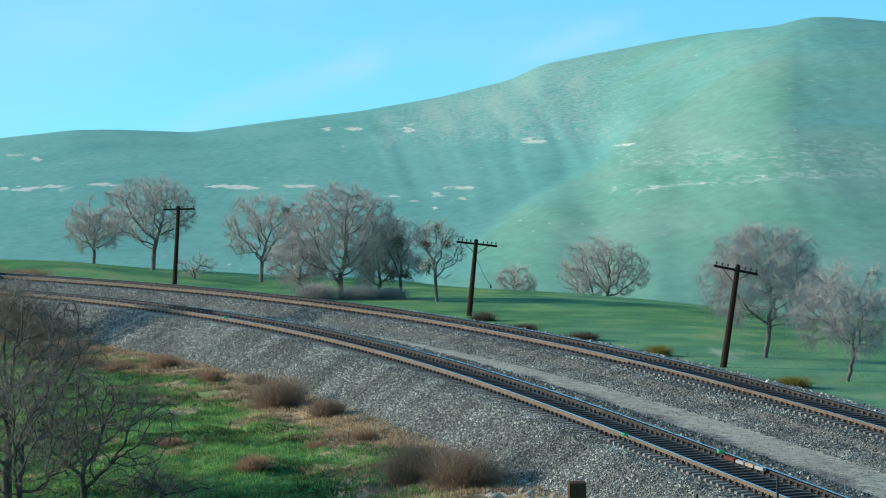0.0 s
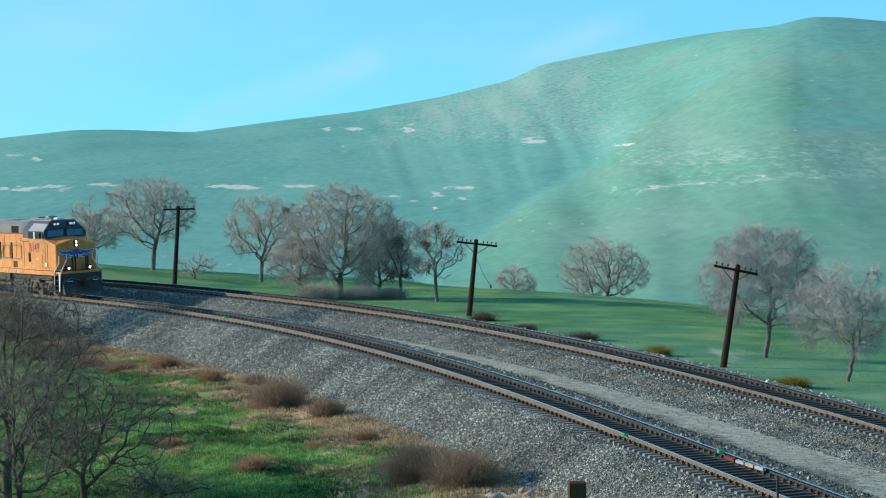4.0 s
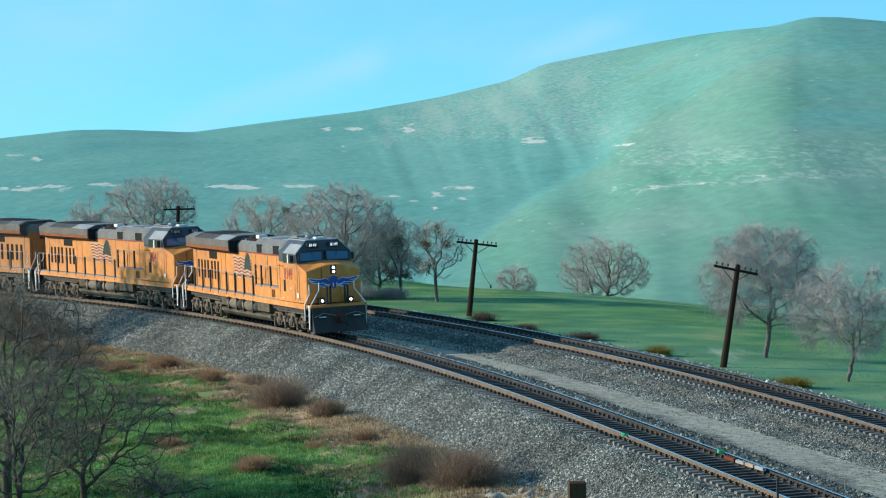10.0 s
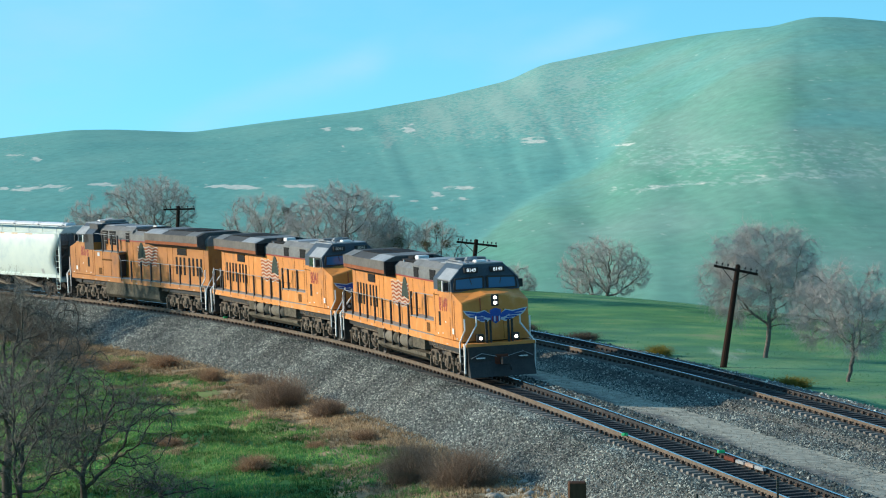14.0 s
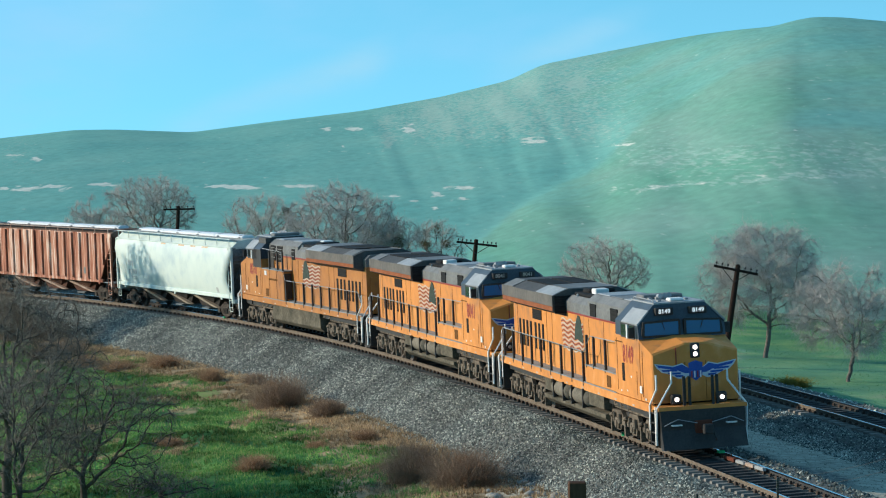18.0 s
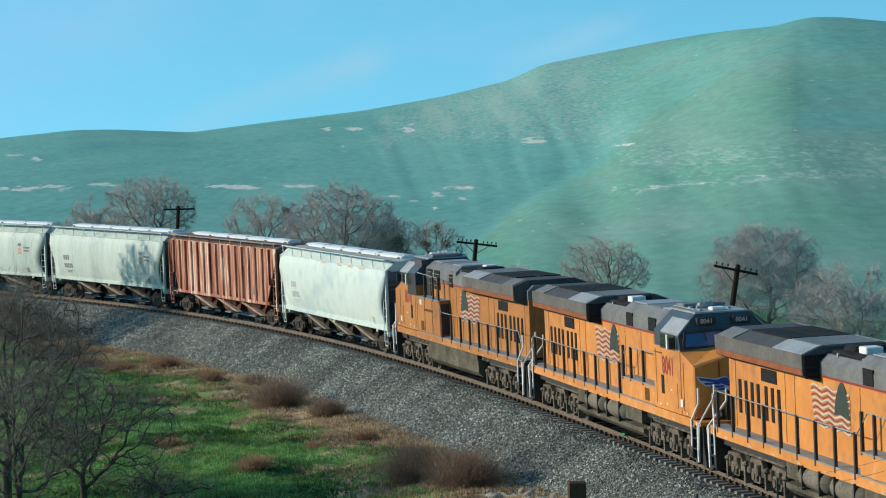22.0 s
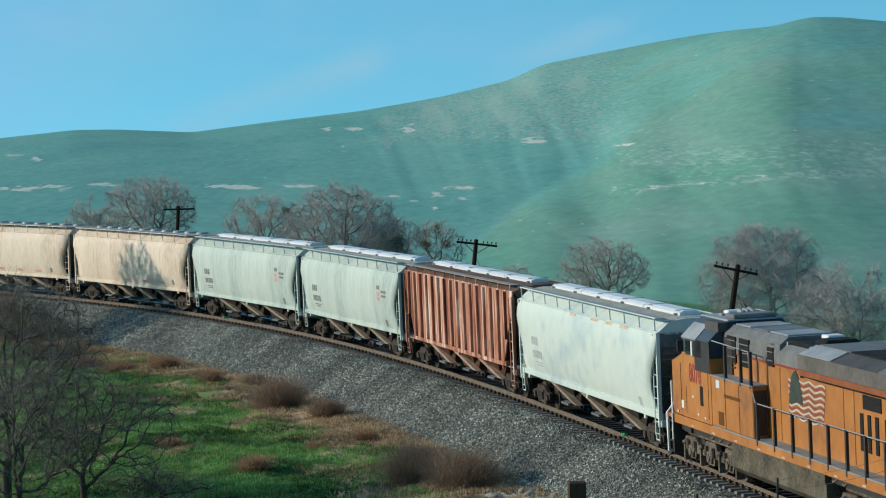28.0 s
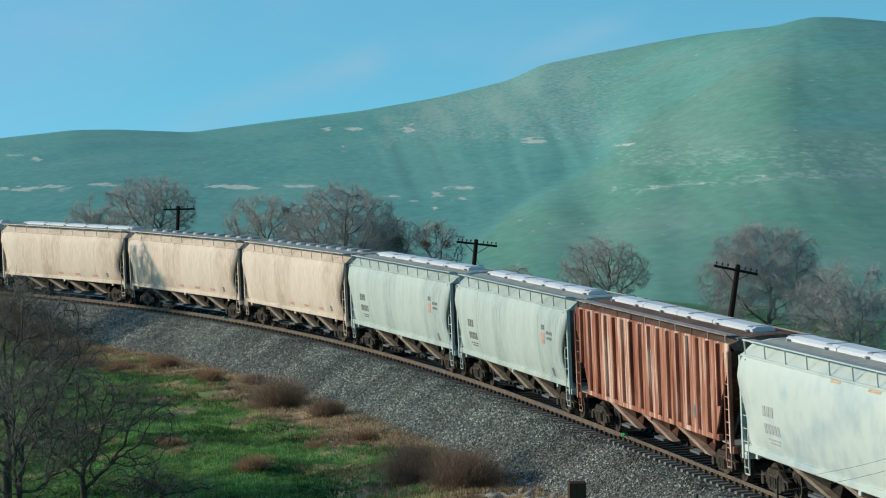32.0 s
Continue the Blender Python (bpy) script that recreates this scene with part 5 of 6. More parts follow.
def build_locomotive(number, label, dirty):
    e = tagged(new("locomotive"), label, "locomotive", "locomotives of the train")
    yel = M_YELLOW_DUSTY if dirty else M_YELLOW
    # frame, sills and walkways
    part("underframe", boxes((-10.5, 10.2, -1.28, 1.28, 1.12, 1.40), (-10.6, 10.3, -0.35, 0.35, 0.75, 1.15)), M_BLACK, e)
    for sy in (-1, 1):
        part("side_sill", boxes((-10.4, 10.05, sy * 1.50, sy * 1.42, 1.36, 1.63)), yel, e)
        part("walkway", boxes((-10.4, 5.9, sy * 1.50, sy * 1.0, 1.625, 1.665)), M_WALK, e, "blue-grey steel walkway")
        for k in range(9):
            part("reflector", boxes((-9.0 + 2.1 * k, -8.75 + 2.1 * k, sy * 1.508, sy * 1.49, 1.40, 1.45)), M_PALESTREAK, e)
    # the long hood
    lower = loft([hood_ring(-9.9, 1.0, 1.66, 3.86, 3.90, 0.98), hood_ring(5.95, 1.0, 1.66, 3.86, 3.90, 0.98)])
    part("long_hood", lower, yel, e)
    part("hood_roof", loft([hood_ring(-9.9, 1.02, 3.90, 4.25, 4.46, 0.78), hood_ring(6.0, 1.02, 3.90, 4.25, 4.46, 0.78)]), M_ROOF, e, "grey painted hood roof")
    for sy in (-1, 1):
        part("roof_stripe", boxes((-1.9, 5.95, sy * 1.028, sy * 1.0, 3.84, 3.90)), M_RED, e, "thin red line under the roof")
        # louvred doors and panels of the hood
        for x in (-8.9, -8.35, -7.8, -7.25, -6.55, -6.0, -5.45):
            part("louvre", boxes((x - 0.11, x + 0.11, sy * 1.025, sy * 0.99, 2.15, 3.15)), M_GRILLE, e, "black louvred air intake")
        for x in (-9.3, -4.9, -4.1, 1.0, 2.9, 4.4, 5.4):
            part("door_seam", boxes((x - 0.015, x + 0.015, sy * 1.008, sy * 0.99, 1.72, 3.8)), M_SEAM, e)
        for x, w, z0, z1 in ((1.7, 0.36, 3.92, 4.36), (4.35, 0.42, 3.92, 4.36)) if sy < 0 else ((5.25, 0.40, 3.60, 4.38), (4.05, 0.45, 3.55, 4.38), (1.7, 0.26, 3.78, 4.32)):
            screen = part("intake_screen", boxes((x - w, x + w, sy * 1.045, sy * 0.98, z0, z1)), M_GRILLE, e, "black screened air intake")
            for k in range(3 if sy > 0 else 0):
                part("screen_bar", boxes((x - w + 0.03, x + w - 0.03, sy * 1.06, sy * 1.04, z0 + 0.15 + 0.25 * k, z0 + 0.18 + 0.25 * k)), M_ROOF, screen)
        top = 2.26 if sy < 0 else 3.16
        part("equipment_box", boxes((2.1, 5.95, sy * 1.49, sy * 1.0, 1.66, top), bevel=0.03), yel, e)
        part("upper_walkway", boxes((2.1, 5.95, sy * 1.50, sy * 1.0, top, top + 0.04)), M_WALK, e, "blue-grey steel walkway")
        if sy > 0:
            # no opening is cut: a flat black plate paints the doorway's shade
            part("cab_doorway", boxes((5.2, 5.93, 1.0, 1.05, 3.22, 4.30)), M_BLACK, e, "black plate for the shade in the doorway behind the cab")
            # black plate stands for the shade and step opening on the box's rear
            part("box_shade_plate", boxes((2.06, 2.10, 1.06, 1.44, 1.75, 3.05)), M_BLACK, e)
            for sx in (3.3, 4.6):
                part("box_seam", boxes((sx, sx + 0.025, 1.502, 1.48, 1.7, 3.1)), M_SEAM, e)
            part("box_shield", boxes((5.1, 5.45, 1.505, 1.48, 2.85, 3.08)), M_PALEBLUE, e)
            part("marking_bar", boxes((3.2, 4.7, 1.505, 1.48, 2.62, 2.72)), M_SEAM, e)
        part("access_panel", boxes((4.8, 5.3, sy * 1.50, sy * 1.45, 1.75, 2.15)), M_SEAM, e)
    # radiator wings at the rear of the hood
    def wing(x, lo):
        return [(x, -1.05, 3.70 + lo), (x, 1.05, 3.70 + lo), (x, 1.5, 3.88 + lo), (x, 1.5, 4.44), (x, 0.95, 4.66), (x, -0.95, 4.66), (x, -1.5, 4.44), (x, -1.5, 3.88 + lo)]
    part("radiator_wing", loft([wing(-9.6, 0), wing(-2.0, 0)]), M_ROOF_DARK, e, "dark overhanging radiator housing")

    def slope_plate(x0, x1, sy, y0, y1):
        a = [(x, sy * y, 4.44 + (1.5 - y) / 0.55 * 0.22 + 0.004) for x, y in ((x0, y0), (x1, y0), (x1, y1), (x0, y1))]
        return loft([a, [(x, y, z + 0.03) for x, y, z in a]])
    for sy in (-1, 1):
        part("wing_stripe", boxes((-9.55, -2.05, sy * 1.515, sy * 1.49, 3.89, 4.05)), M_STRIPE, e, "dull orange-red stripe")
        part("wing_edge", boxes((-9.6, -2.0, sy * 1.52, sy * 1.48, 4.06, 4.46)), M_WINGSIDE, e)
        part("radiator_panel", slope_plate(-4.5, -2.05, sy, 1.48, 0.97), M_PANEL, e, "pale blue-grey sloping roof panel")
        part("radiator_panel", slope_plate(-9.4, -8.0, sy, 1.48, 0.97), M_ROOF, e)
        part("radiator_screen", boxes((-7.9, -4.6, sy * 0.06, sy * 0.93, 4.66, 4.70)), M_GRILLE, e, "black radiator grille")
        part("wing_vent", boxes((-6.9, -5.6, sy * 1.03, sy * 0.98, 3.28, 3.66)), M_GRILLE, e, "black screened vent")
    part("radiator_cap", boxes((-4.5, -2.1, -0.9, 0.9, 4.66, 4.69)), M_ROOF, e)
    # black sheet puts the shade of the wing's front face into colour
    part("wing_front_shade", boxes((-2.0, -1.96, -1.44, 1.44, 3.80, 4.44)), M_GRILLE, e)
    # things on the roof
    # the outlet's white stands for sunlight on its face
    part("exhaust_outlet", boxes((-0.45, 0.1, -0.45, 0.05, 4.44, 4.76), bevel=0.03), M_WHITEPAINT, e, "exhaust outlet, whitened for its bright sunlit face")
    part("exhaust_hood", boxes((-1.5, -0.6, -0.5, 0.5, 4.46, 4.72), bevel=0.06), M_GRILLE, e, "sooty exhaust hood")
    part("exhaust_silencer", boxes((-1.7, 0.9, -0.75, 0.75, 4.45, 4.58), bevel=0.04), M_GRILLE, e)
    part("raised_roof", loft([hood_ring(0.95, 1.0, 4.2, 4.44, 4.66, 0.72), hood_ring(6.0, 1.0, 4.2, 4.44, 4.66, 0.72)]), M_ROOF, e, "grey raised roof behind the cab")
    part("blower_box", boxes((1.15, 2.7, -0.68, 0.68, 4.65, 4.70), bevel=0.02), M_PANEL, e, "pale grey roof plate")
    part("brake_hatch", boxes((2.85, 4.3, -0.68, 0.68, 4.65, 4.69), bevel=0.02), M_ROOF, e)
    part("blower_box", boxes((4.45, 5.85, -0.68, 0.68, 4.65, 4.70), bevel=0.02), M_PANEL, e, "pale grey roof plate")
    for x in (-1.1, 0.8):
        for sy in (-1, 1):
            part("lifting_eye", boxes((x - 0.05, x + 0.05, sy * 0.82, sy * 0.74, 4.42, 4.54)), M_PANEL, e)
    # cab
    part("cab_shell", loft([cab_ring(5.95, 5.95, 1.5, 1.66, 3.62, 3.66, 1.49), cab_ring(8.8, 8.8, 1.5, 1.66, 3.62, 3.66, 1.49)]), yel, e)
    part("cab_upper", loft([cab_ring(6.1, 6.1, 1.49, 3.66, 4.16, 4.76, 0.88), cab_ring(8.82, 8.58, 1.49, 3.66, 4.16, 4.76, 0.88)]), M_NAVY, e, "dark blue-grey upper cab")
    roof = bmesh.new()
    for sy in (-1, 1):
        back = 6.9 if sy < 0 else 7.3
        a = [(back, sy * 1.53, 4.15), (8.75, sy * 1.53, 4.15), (8.66, sy * 1.10, 4.585), (back, sy * 1.10, 4.585)]
        b = [(x, y - sy * 0.02, z - 0.05) for x, y, z in a]
        loft([a, b], roof)
    box(roof, 5.95, 8.6, -0.88, 0.88, 4.76, 4.81)
    part("cab_roof", roof, M_PANEL, e, "pale grey sloped cab roof")
    # the recess is a flat plate with its shade painted black
    part("cab_recess", boxes((5.97, 7.45, 1.48, 1.515, 3.2, 4.14)), M_BLACK, e, "black plate for the shaded recess behind the cab window")
    part("cab_roof_rear", boxes((5.97, 7.28, 0.9, 1.2, 4.45, 4.74)), M_ROOF_DARK, e)
    for sy in (-1, 1):
        part("window_frame", boxes((6.75, 8.35, sy * 1.515, sy * 1.48, 3.62, 4.12)), M_BLACK, e)
        for x in ((6.85, 7.62) if sy < 0 else (7.62,)):
            part("side_window", boxes((x, x + 0.68, sy * 1.522, sy * 1.5, 3.68, 4.06)), M_GLASS, e, "dark cab window glass")
        part("sunshade", boxes((7.55, 7.68, sy * 1.56, sy * 1.5, 3.62, 4.08)), M_WHITEPAINT, e, "white window post")
        part("mirror", boxes((8.42, 8.5, sy * 1.75, sy * 1.55, 3.7, 4.05)), M_BLACK, e)
        for sx, yo, zt in ((6.2, 1.508, 3.55), (9.05, 1.488, 3.3), (8.45, 1.508, 2.6)):
            part("cab_door_seam", boxes((sx, sx + 0.03, sy * yo, sy * (yo - 0.02), 1.8, zt)), M_SEAM, e)
        part("data_plate", boxes((8.75, 8.98, sy * 1.508, sy * 1.49, 1.9, 2.14)), M_WHITEPAINT, e, "small white plate")
        for x, z in ((9.4, 1.75), (7.3, 1.85), (6.6, 1.8), (7.8, 2.35)):
            part("stencil", boxes((x - 0.06, x + 0.06, sy * 1.506, sy * 1.49, z - 0.03, z + 0.03)), M_WHITEPAINT, e)
        part("small_vent", boxes((6.75, 7.05, sy * 1.508, sy * 1.47, 2.15, 2.75)), M_GRILLE, e, "black vent grille")
        lettering(e, number, 0.80, side_m(7.5, sy * 1.502, 3.05), M_RED, "road_number", stretch=0.78)
        for k in range(3):
            part("marking_bar", boxes((6.0 + 0.0 * k, 6.9, sy * 1.506, sy * 1.49, 3.42 + 0.0 * k, 3.46)) if k == 0 else boxes((5.0, 5.9, sy * 1.028, sy * 0.99, 3.3 + 0.12 * k, 3.36 + 0.12 * k)), M_SEAM, e)
    # windscreens and number boards
    for sy in (-1, 1):
        fr = prism([(sy * 0.06, 3.70), (sy * 1.36, 3.70), (sy * 1.40, 3.78), (sy * 1.34, 4.22), (sy * 0.10, 4.28), (sy * 0.06, 4.22)], 8.70, 8.83, plane="yz")
        part("windscreen_frame", fr, M_BLACK, e)
        gl = prism([(sy * 0.14, 3.77), (sy * 1.30, 3.77), (sy * 1.28, 4.16), (sy * 0.14, 4.20)], 8.78, 8.845, plane="yz")
        part("windscreen", gl, M_GLASS_BLUE, e, "blue-tinted windscreen glass")
        part("wiper", pipe([(8.86, sy * 0.7, 4.22), (8.87, sy * 0.62, 3.95)], 0.012), M_BLACK, e)
        part("number_board", boxes((8.55, 8.79, sy * 0.58 - 0.31, sy * 0.58 + 0.31, 4.42, 4.65), bevel=0.02), M_BLACK, e)
        lettering(e, number, 0.205, Matrix.Translation((8.795, sy * 0.58, 4.53)) @ FRONT_M, M_LIT_WHITE if number == "8149" else M_PALESTREAK, "board_number", stretch=1.0)
    # nose
    def nose_ring(x, zs, zc, w):
        return [(x, -w, 1.66), (x, w, 1.66), (x, w, zs), (x, 0.35, zc), (x, -0.35, zc), (x, -w, zs)]
    part("nose", loft([nose_ring(8.80, 3.62, 3.74, 1.48), nose_ring(10.02, 3.28, 3.58, 1.46), nose_ring(10.07, 3.22, 3.52, 1.42)]), yel, e)
    part("nose_door", boxes((10.065, 10.085, -0.34, 0.34, 1.75, 2.95)), yel, e)
    for sy in (-1, 1):
        part("nose_seam", boxes((10.07, 10.083, sy * 0.36, sy * 0.345, 1.72, 2.97)), M_SEAM, e)
    part("nose_grab", pipe([(10.1, -0.65, 2.9), (10.1, -0.65, 3.45)], 0.018), M_RED, e)
    part("headlight_box", boxes((10.0, 10.12, -0.16, 0.16, 3.08, 3.56), bevel=0.03), M_BLACK, e)
    for z in (3.21, 3.43):
        part("headlight", rod(bmesh.new(), (10.11, 0, z), (10.14, 0, z), 0.074, seg=20), M_HEADLIGHT if number == "8149" else M_LENS, e, "round white headlight")
    for sy in (-1, 1):
        part("ditch_light_box", boxes((10.15, 10.4, sy * 0.77 - 0.16, sy * 0.77 + 0.16, 1.62, 1.95), bevel=0.03), M_BLACK, e)
        part("ditch_light", rod(bmesh.new(), (10.39, sy * 0.77, 1.79), (10.43, sy * 0.77, 1.79), 0.072, seg=20), M_HEADLIGHT if number == "8149" else M_LENS, e, "round white ditch light")
    # winged badge on the nose: plain shapes
    for sy in (-1, 1):
        part("badge_edge", prism([(sy * 0.18, 2.72), (sy * 0.45, 2.93), (sy * 0.75, 2.86), (sy * 1.40, 2.96), (sy * 1.30, 2.80), (sy * 1.14, 2.66), (sy * 0.9, 2.60), (sy * 0.62, 2.44), (sy * 0.40, 2.42), (sy * 0.2, 2.52)], 10.06, 10.088, plane="yz"), M_PALEBLUE, e)
        part("badge_wing", prism([(sy * 0.2, 2.74), (sy * 0.46, 2.89), (sy * 0.75, 2.82), (sy * 1.33, 2.92), (sy * 1.24, 2.82), (sy * 0.9, 2.76), (sy * 0.6, 2.70), (sy * 0.36, 2.60), (sy * 0.22, 2.60)], 10.06, 10.094, plane="yz"), M_BLUE, e, "blue painted wing")
        for k, (a, b, z) in enumerate(((0.62, 1.16, 2.70), (0.50, 0.95, 2.60), (0.42, 0.72, 2.51))):
            part("badge_feather", prism([(sy * a, z + 0.035), (sy * b, z + 0.05), (sy * (b - 0.05), z - 0.015), (sy * a, z - 0.03)], 10.07, 10.096, plane="yz"), M_BLUE, e)
    part("badge_shield", prism([(-0.24, 2.92), (0, 3.0), (0.24, 2.92), (0.22, 2.5), (0, 2.34), (-0.22, 2.5)], 10.07, 10.100, plane="yz"), M_BLUE, e, "blue painted shield")
    for k in range(4):
        part("badge_bar", boxes((10.09, 10.104, -0.16 + 0.1 * k, -0.11 + 0.1 * k, 2.44, 2.66)), M_WHITEPAINT if k % 2 else M_RED, e)
    # platform, pilot and steps at both ends
    for way in (1, -1):
        x = 10.3 * way
        part("end_platform", boxes((9.9 * way, 10.72 * way, -1.5, 1.5, 1.48, 1.60)), yel if way > 0 else M_BLACK, e)
        pil = prism([(10.15 * way, 1.50), (10.70 * way, 1.50), (10.72 * way, 0.85), (10.95 * way, 0.22), (10.75 * way, 0.20), (10.15 * way, 0.5)], -1.42, 1.42)
        part("pilot_plate", pil, M_BLACK, e, "black snowplough pilot")
        part("coupler_pocket", boxes((10.68 * way, 10.78 * way, -0.30, 0.30, 0.68, 1.12), bevel=0.03), M_REDBROWN, e)
        coupler(e, 10.9 * way, way)
        for sy in (-1, 1):
            for k in range(4):
                part("step", boxes((9.95 * way, 10.45 * way, sy * 1.52, sy * 1.12, 0.40 + 0.32 * k, 0.44 + 0.32 * k)), M_BLACK, e)
            part("step_side", boxes((9.86 * way, 9.92 * way, sy * 1.53, sy * 1.1, 0.36, 1.6), (10.46 * way, 10.50 * way, sy * 1.53, sy * 1.1, 0.36, 1.6)), M_BLACK, e)
            part("step_edge", boxes((10.44 * way, 10.52 * way, sy * 1.55, sy * 1.49, 0.36, 1.6)), M_WHITEPAINT, e, "white painted step edge")
            part("grab_rail", pipe([(10.52 * way, sy * 1.52, 0.75), (10.62 * way, sy * 1.52, 1.55), (10.45 * way, sy * 0.95, 2.35), (10.45 * way, sy * 0.95, 2.72)], 0.034), M_WHITEPAINT, e, "white bent handrail")
            part("grab_rail", pipe([(9.9 * way, sy * 1.54, 0.8), (9.9 * way, sy * 1.54, 1.6), (10.30 * way, sy * 1.42, 2.15), (10.30 * way, sy * 1.42, 2.62)], 0.034), M_WHITEPAINT, e, "white bent handrail")
            part("uncoupling_lever", pipe([(10.85 * way, sy * 0.25, 1.05), (10.85 * way, sy * 0.9, 1.2), (10.8 * way, sy * 1.35, 1.0)], 0.013), M_PANEL, e)
            part("pilot_step", boxes((10.72 * way, 10.86 * way, sy * 0.75, sy * 1.1, 0.98, 1.02)), M_WHITEPAINT, e)
            part("end_post", boxes((10.55 * way, 10.63 * way, sy * 0.35, sy * 0.43, 1.6, 2.55)), M_BLACK, e)
            part("end_post", boxes((10.5 * way, 10.58 * way, sy * 0.52, sy * 0.60, 1.6, 2.55)), M_BLACK, e)
    # handrails along the sides
    for sy in (-1, 1):
        part("handrail", pipe([(-10.3, sy * 1.47, 2.3), (-9.9, sy * 1.47, 2.74), (1.9, sy * 1.47, 2.72)] + ([(2.6, -1.44, 3.32), (5.9, -1.44, 3.36)] if sy < 0 else [(2.3, 1.46, 3.2), (2.5, 1.44, 4.15), (5.9, 1.44, 4.22)]), 0.018), M_PANEL, e, "pale steel handrail")
        for x in (-9.7, -8.3, -6.9, -5.5, -4.1, -2.7, -1.25, 0.25, 1.75):
            part("stanchion", boxes((x - 0.05, x + 0.05, sy * 1.51, sy * 1.43, 1.5, 2.74)), M_BLACK, e, "black flat handrail post")
        for x in (2.25, 3.15, 4.6):
            part("stanchion", boxes((x - 0.05, x + 0.05, sy * 1.50, sy * 1.42, 2.2 if sy < 0 else 3.1, 3.34 if sy < 0 else 4.18)), M_BLACK, e, "black flat handrail post")
    # flag on the hood: plain wavy bars and a field
    for sy in (-1, 1):
        y = -1.022 if sy < 0 else 1.010
        for k in range(13):
            part("flag_bar", wavy(-2.75 + 0.02 * k, 0.25, 3.56 - 0.088 * k, 0.05, 0.06, y, 0.2), M_FLAGWHITE if k % 2 == 0 else M_FLAGRED, e)
        part("flag_field", prism([(-0.92, 2.90), (-0.5, 2.95), (0.22, 2.84), (0.20, 3.05), (0.10, 3.35), (-0.02, 3.62), (-0.22, 3.80), (-0.40, 3.82), (-0.55, 3.70), (-0.72, 3.48), (-0.86, 3.22)], y - 0.006 * (1 if sy < 0 else 0), y + 0.018), M_TEAL, e, "dark green painted field")
    # fuel tank and air reservoirs
    tank = [(-1.0, 1.10), (-1.0, 0.78), (-1.46, 0.74), (-1.46, 0.60), (-1.25, 0.42), (1.25, 0.42), (1.46, 0.62), (1.46, 1.10)]
    part("fuel_tank", loft([[(x, y, z) for y, z in tank] for x in (-3.8, -3.74, 4.28, 4.34)]), M_TANK, e, "dust-covered grey fuel tank")
    part("tank_end", boxes((4.34, 4.40, -1.2, 1.2, 0.45, 1.15)), M_BLACK, e)
    for x0, x1 in ((-2.6, -0.55), (-0.1, 2.1)):
        part("air_reservoir", rod(bmesh.new(), (x0, -1.22, 1.06), (x1, -1.22, 1.06), 0.32, seg=18), M_RESERVOIR, e, "dusty grey air reservoir", True)
        for x in (x0 + 0.35, x1 - 0.35):
            part("strap", boxes((x - 0.03, x + 0.03, -1.56, -1.0, 0.72, 1.40)), M_BLACK, e)
    part("tank_top", boxes((-3.7, 4.2, 0.7, 1.46, 1.10, 1.34), (2.3, 4.2, -1.46, -0.7, 0.9, 1.34), (-3.7, -2.8, -1.46, -0.7, 0.9, 1.34)), M_TANK, e)
    for x in (4.7, 5.5, 6.3, -4.3, -5.1):
        for sy in (-1, 1):
            part("brake_pipe", pipe([(x, sy * 1.25, 1.32), (x + 0.35, sy * 1.3, 1.15), (x + 0.7, sy * 1.22, 1.2)], 0.035), M_TRUCK, e)
    for sy in (-1, 1):
        part("bell_box", boxes((8.6, 9.3, sy * 1.35, sy * 1.05, 1.12, 1.36)), M_BLACK, e)
    # horns, antenna and air units on the cab roof
    for k, y in enumerate((-0.28, -0.1, 0.08)):
        part("horn", rod(bmesh.new(), (7.0, y, 4.93), (7.45 - 0.1 * k, y, 4.95), 0.03, 0.09, seg=10), M_PANEL, e, "pale air horn")
    for x, y, w in ((6.6, 0.45, 0.16), (6.9, -0.5, 0.12), (7.7, 0.5, 0.14), (8.1, -0.55, 0.10)):
        part("roof_bracket", boxes((x - w, x + w, y - 0.06, y + 0.06, 4.80, 4.87), bevel=0.01), M_PANEL, e)
    part("horn_mount", boxes((7.0, 7.15, -0.35, 0.15, 4.8, 4.9)), M_PANEL, e)
    part("antenna_dome", boxes((7.9, 8.35, -0.25, 0.25, 4.8, 4.92), bevel=0.04), M_WHITEPAINT, e)
    part("roof_rail", pipe([(6.1, -0.82, 4.80), (6.2, -0.82, 4.88), (8.3, -0.82, 4.88), (8.4, -0.82, 4.80)], 0.02), M_PANEL, e)
    part("air_conditioner", boxes((6.0, 6.8, -0.7, 0.7, 4.80, 4.95), bevel=0.04), M_ROOF, e)
    # rear of the hood
    part("rear_light_box", boxes((-10.02, -9.9, -0.2, 0.2, 3.5, 4.0), bevel=0.02), M_BLACK, e)
    part("rear_door", boxes((-9.94, -9.9, -0.8, -0.2, 1.7, 3.4), (-9.94, -9.9, 0.2, 0.8, 1.7, 3.4)), yel, e)
    truck(e, 7.0, True)
    truck(e, -7.0, True)
    return e


